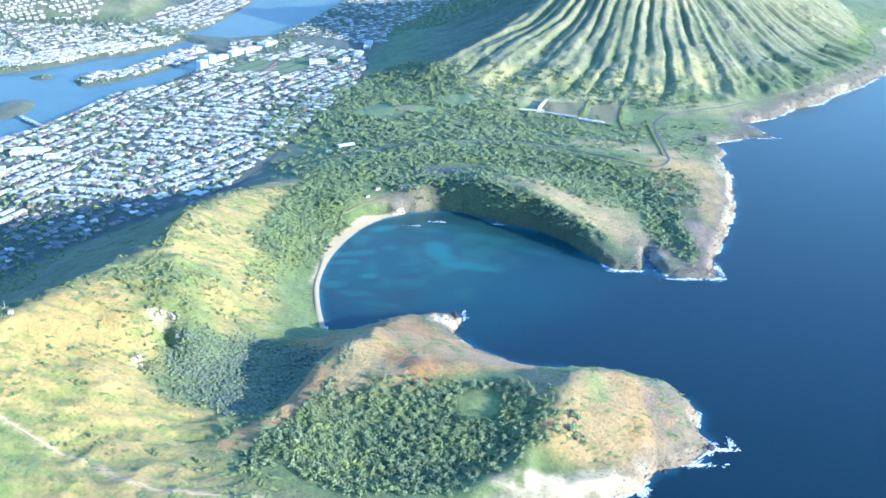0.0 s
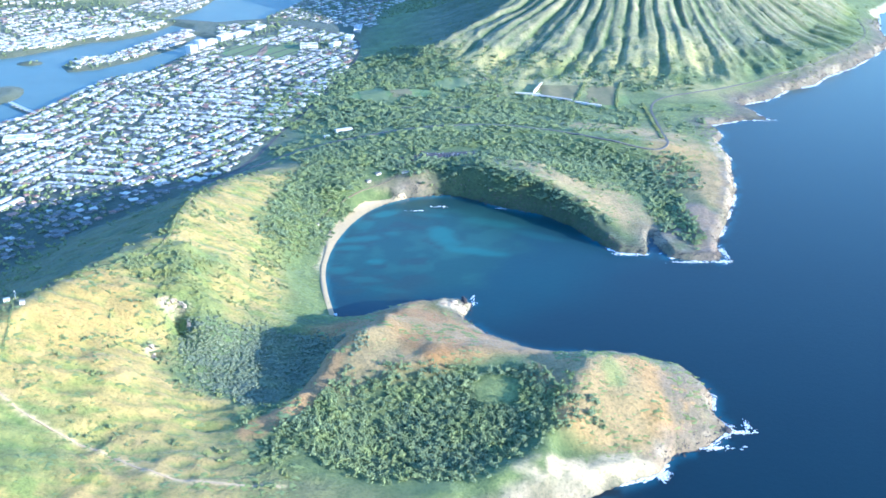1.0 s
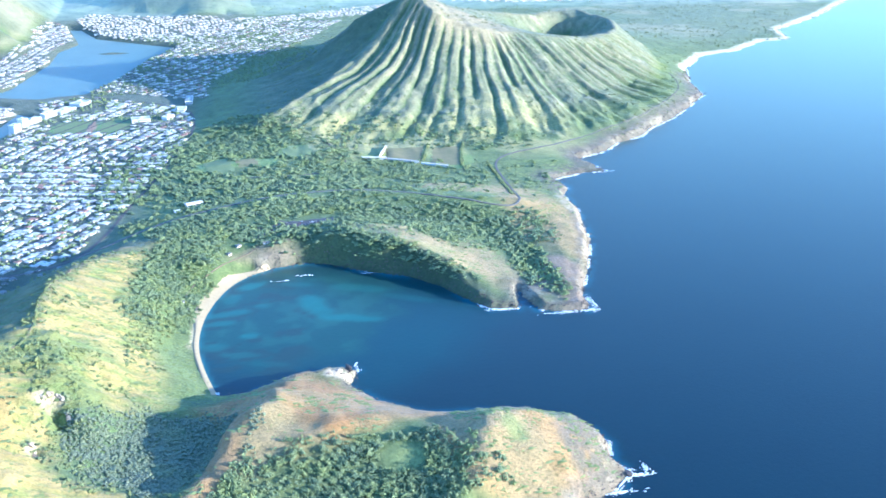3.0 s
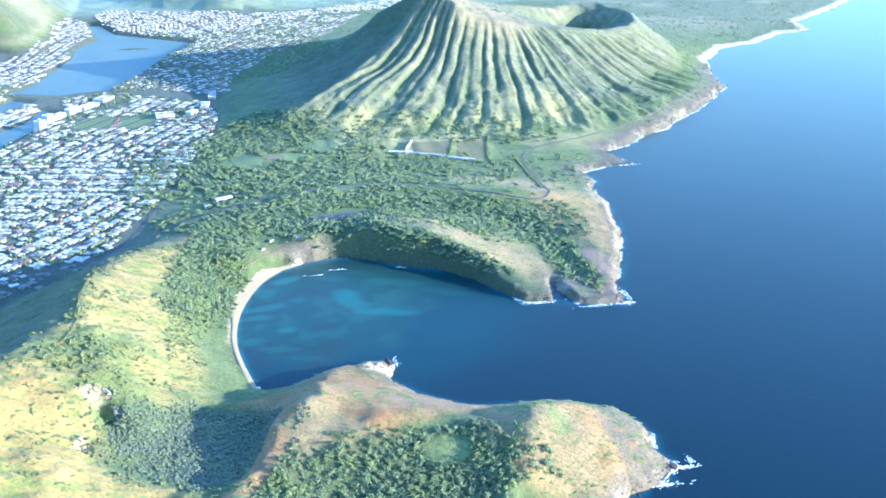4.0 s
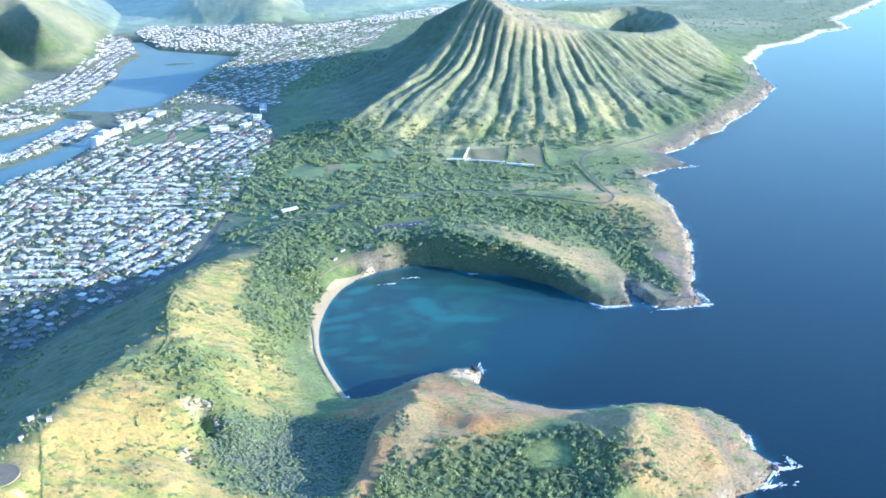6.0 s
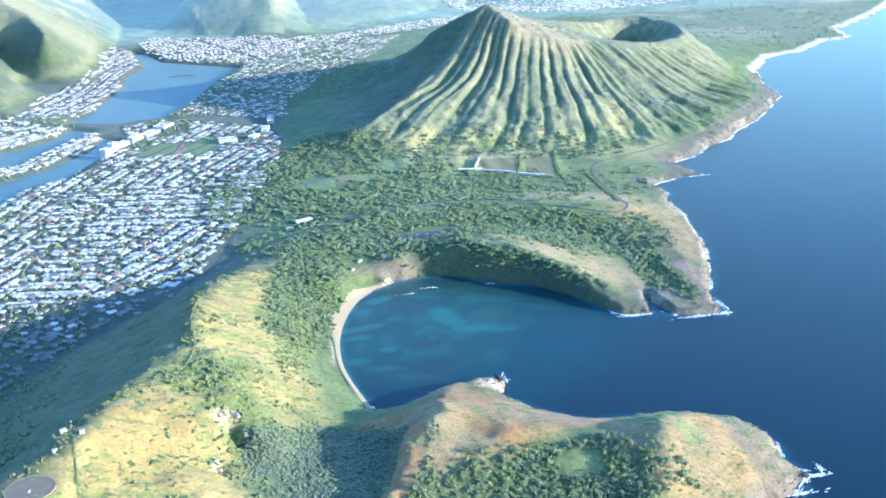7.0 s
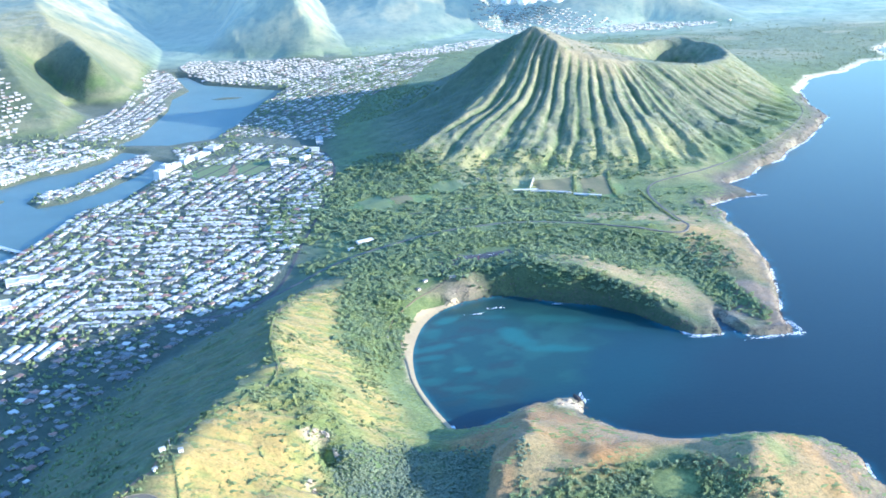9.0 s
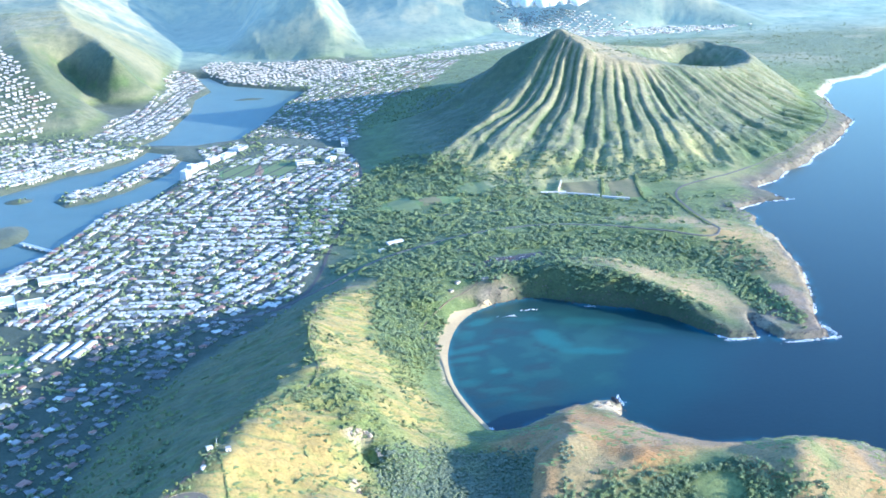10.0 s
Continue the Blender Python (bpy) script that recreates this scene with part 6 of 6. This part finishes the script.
for x, y, n, w, d in ((214, 695, 34, 5, 1.2), (222, 704, 24, 1.2, 4), (20, 916, 16, 1, 6), (144, 641, 60, 3, 3), (188, 675, 50, 8, 1.2), (-33, 1141, 8, 5, 1), (-7, 1153, 8, 5, 1), (61, 1146, 8, 4, 1.2), (280, 1002, 40, 5, 2), (287, 1022, 40, 1.5, 8), (190, 1020, 40, 10, 1.5), (455, 1473, 30, 12, 1.2), (250, 1001, 40, 10, 1.5)):
    for _ in range(n * 2):
        s = sr.uniform(0.25, 0.9)
        surf.append((sr.randint(3), x + sr.normal(0, w), y + sr.normal(0, d), 0.1 + sr.rand() * 0.1, math.atan2(d, w) * sr.choice((-1, 1)) + sr.uniform(-0.4, 0.4), s * sr.uniform(1.4, 3), s * 0.8, 0.7))
joined("shore_boulders", [(v, f, [0] * len(f)) for v, f in BOULDERS], stones, [MAT_ROCK], "dark lava boulders along the water's edge", "rocks")
foams = []
for s in range(3):
    rng = random.Random(70 + s)
    n = 10
    rim = [(math.cos(2 * math.pi * i / n) * rng.uniform(0.5, 1.2), math.sin(2 * math.pi * i / n) * rng.uniform(0.4, 1.2), -0.15) for i in range(n)]
    foams.append((rim + [(p[0] * 0.6, p[1] * 0.6, 0.12 + rng.random() * 0.1) for p in rim], [(i, (i + 1) % n, n + (i + 1) % n, n + i) for i in range(n)] + [tuple(range(n, 2 * n))], [0] * (n + 1)))
joined("surf", foams, surf, [MAT_FOAM], "white surf breaking on the rocks", "surf", True)


# ---- clouds over the far ridges ----
MAT_CLOUD = plain("cloud", (0.86, 0.87, 0.88), (0.92, 0.92, 0.92), 0.01, 1.0)
def puff(seed, many, wide, deep, tall, size):
    rng = random.Random(seed)
    out = []
    for _ in range(many):
        x, y = rng.gauss(0, wide * 0.4), rng.gauss(0, deep * 0.4)
        top = max(0.1, 1 - (x / wide) ** 2 - (y / deep) ** 2) * tall
        v, f = boulder(rng.randint(0, 9999), 6, 9, 0.1)
        k = size * rng.uniform(0.5, 1.2)
        z = rng.uniform(0, top)
        out.append(([(x + p[0] * k, y + p[1] * k, z + p[2] * k * 0.8) for p in v], f))
    return merged(out)


for x, y, z, args, label in CLOUDS:
    c = tagged(new("cloud", mesh_from("cloud", *puff(*args), [MAT_CLOUD], None, True)), label, "cloud")
    c.matrix_world = pose(x, y, z)


# ---- town streets, lawns, bridge, beach ----
def street_lines(poly, turn, across, gap, within, name, label):
    """The carriageways between the double rows of houses, as one thin paved mesh."""
    c, s = math.cos(radians(turn)), math.sin(radians(turn))
    mid = poly.mean(0)
    v = np.arange(-110, 110, 2) * across + (across + gap) / 2
    u = np.arange(-700, 700, 7.0)
    uu, vv = np.meshgrid(u, v)
    vv = vv + 10 * np.sin(uu / 90.0)
    x, y = mid[0] + uu * c - vv * s, mid[1] + uu * s + vv * c
    ok = inside(x, y, poly) & within(x, y) & (looked_up(gsd, x, y) > 6)
    sides = [np.stack([x - o * s, y + o * c, level(x - o * s, y + o * c) + 0.35], -1).reshape(-1, 3) for o in (-1.7, 1.7)]
    n = x.size
    run = (ok[:, :-1] & ok[:, 1:])
    first = (np.arange(n).reshape(x.shape)[:, :-1])[run]
    verts, faces = compact([tuple(p) for p in np.vstack(sides)], [(i, i + 1, n + i + 1, n + i) for i in first.tolist()])
    return tagged(new(name, mesh_from(name, verts, faces, [MAT_ASPHALT])), label, "road", kind="structure")


for turn, seed, within in QUARTERS:
    street_lines(TOWN, turn, 14.0, 4.6, within, "street", "narrow grey residential streets between house rows")

MAT_LAWN = plain("mown_grass", (0.15, 0.19, 0.07), (0.22, 0.25, 0.10), 0.12, 0.9, 0.05)
MAT_CLAY = plain("red_earth", (0.30, 0.17, 0.10), (0.40, 0.24, 0.15), 0.2, 0.95)
MAT_PADDOCK = plain("worn_grass", (0.15, 0.155, 0.065), (0.25, 0.20, 0.10), 0.1, 0.95)
MAT_SAND = plain("beach_sand", (0.37, 0.272, 0.145), (0.48, 0.365, 0.205), 0.25, 0.95, 0.1)


def draped(name, outline, lift, material, label, category, step=4.0):
    """A thin sheet that follows the ground inside an outline."""
    p = np.array(outline, float)
    ex, ey = np.meshgrid(np.arange(p[:, 0].min(), p[:, 0].max() + step, step), np.arange(p[:, 1].min(), p[:, 1].max() + step, step))
    hold = inside(ex, ey, p)
    z = level(ex, ey) + lift
    n = ex.shape[1]
    v = [tuple(q) for q in np.stack([ex, ey, z], -1).reshape(-1, 3)]
    f = [(j * n + i, j * n + i + 1, j * n + n + i + 1, j * n + n + i) for j in range(ex.shape[0] - 1) for i in range(n - 1) if hold[j, i] and hold[j + 1, i + 1] and hold[j, i + 1] and hold[j + 1, i]]
    return tagged(new(name, mesh_from(name, *compact(v, f), [material], None, True)), label, category, kind="structure")


draped("lawn", [(-366, 1822), (-310, 1822), (-302, 1925), (-335, 1945), (-362, 1886)], 0.2, MAT_LAWN, "green school playing field", "lawn")
draped("lawn", [(-296, 1806), (-240, 1822), (-236, 1905), (-282, 1922)], 0.2, MAT_LAWN, "green school playing field", "lawn")
draped("running_track", [(-303, 1810), (-297, 1810), (-297, 1890), (-305, 1890)], 0.3, MAT_CLAY, "red running track strip", "track", 2.0)
draped("lawn", [(-660, 1090), (-570, 1100), (-560, 1150), (-640, 1160)], 0.2, MAT_LAWN, "green park lawn beside the school halls", "lawn")
draped("lawn", [(-124, 1560), (-84, 1580), (-72, 1510), (-112, 1498)], 0.25, MAT_LAWN, "pale green paddock on the saddle", "paddock")
draped("lawn", [(-8, 1600), (36, 1618), (44, 1572), (0, 1556)], 0.25, MAT_LAWN, "pale green paddock on the saddle", "paddock")
draped("paddock", [(-78, 1560), (-44, 1566), (-38, 1532), (-70, 1520)], 0.25, MAT_PADDOCK, "worn brown paddock on the saddle", "paddock")
draped("range_floor", [(150, 1592), (214, 1592), (196, 1524), (150, 1545)], 0.25, MAT_PADDOCK, "grassed firing lane between earth banks", "field")
draped("range_floor", [(222, 1590), (268, 1590), (252, 1500), (206, 1510)], 0.25, MAT_PADDOCK, "grassed firing lane between earth banks", "field")

bridge = tagged(new("bridge"), "low pale concrete road bridge over the marina", "bridge")
bridge.matrix_world = pose(-612, 1534, 0, 0, 0, 135)
part("deck", mesh_from("deck", *box_data(-34, 34, -2.6, 2.6, 2.6, 3.2), [MAT_CONCRETE]), bridge)
for s in (-1, 1):
    part("parapet", mesh_from("parapet", *box_data(-34, 34, s * 2.5 - 0.15, s * 2.5 + 0.15, 3.2, 3.9), [MAT_WHITE]), bridge)
for k in range(5):
    part("pier", mesh_from("pier", *box_data(-26 + k * 13 - 0.6, -26 + k * 13 + 0.6, -2.2, 2.2, -3, 2.6), [MAT_CONCRETE]), bridge)


def strand(line, width, top):
    """A beach that rises evenly from the water's edge, in strips, and dips under the grass behind."""
    p = np.array(line, float)
    for _ in range(3):
        a, b = p[:-1], p[1:]
        p = np.vstack([p[:1], np.stack([0.75 * a + 0.25 * b, 0.25 * a + 0.75 * b], 1).reshape(-1, 2), p[-1:]])
    gone = np.gradient(p, axis=0)
    side = np.stack([-gone[:, 1], gone[:, 0]], -1) / np.hypot(gone[:, 0], gone[:, 1])[:, None]
    wide = width * (0.65 + 0.7 * fbm(p[:, 0], p[:, 1], 60, 81, 2)) * np.interp(np.linspace(0, 1, len(p)), [0, 0.2, 0.36, 0.55, 0.75, 0.9, 1], [0.02, 0.12, 0.6, 1.1, 1, 0.35, 0.04])
    wide = np.maximum(wide, 4.6)
    v = []
    for t in (-0.3, 0.0, 0.3, 0.65, 1.0, 1.3):
        q = p + side * (wide * t)[:, None]
        z = np.maximum(top * t * np.minimum(1, wide / width), level(q[:, 0], q[:, 1]) + 0.15) if t > -0.1 else np.full(len(q), -1.0)
        z = level(q[:, 0], q[:, 1]) - 0.4 if t > 1.1 else z
        v.append(np.column_stack([q, z]))
    v = np.stack(v, 1)
    f = [(i * 6 + j, i * 6 + 6 + j, i * 6 + 7 + j, i * 6 + 1 + j) for i in range(len(p) - 1) for j in range(5)]
    return v.reshape(-1, 3).tolist(), f


tagged(new("beach", mesh_from("beach", *strand([(-109, 888), (-120, 936), (-127, 989), (-122, 1048), (-108, 1100), (-91, 1138), (-71, 1162), (-46, 1179)], 11.0, 2.4), [MAT_SAND], None, True)), "curved pale tan sand beach round the bay", "beach", kind="structure")
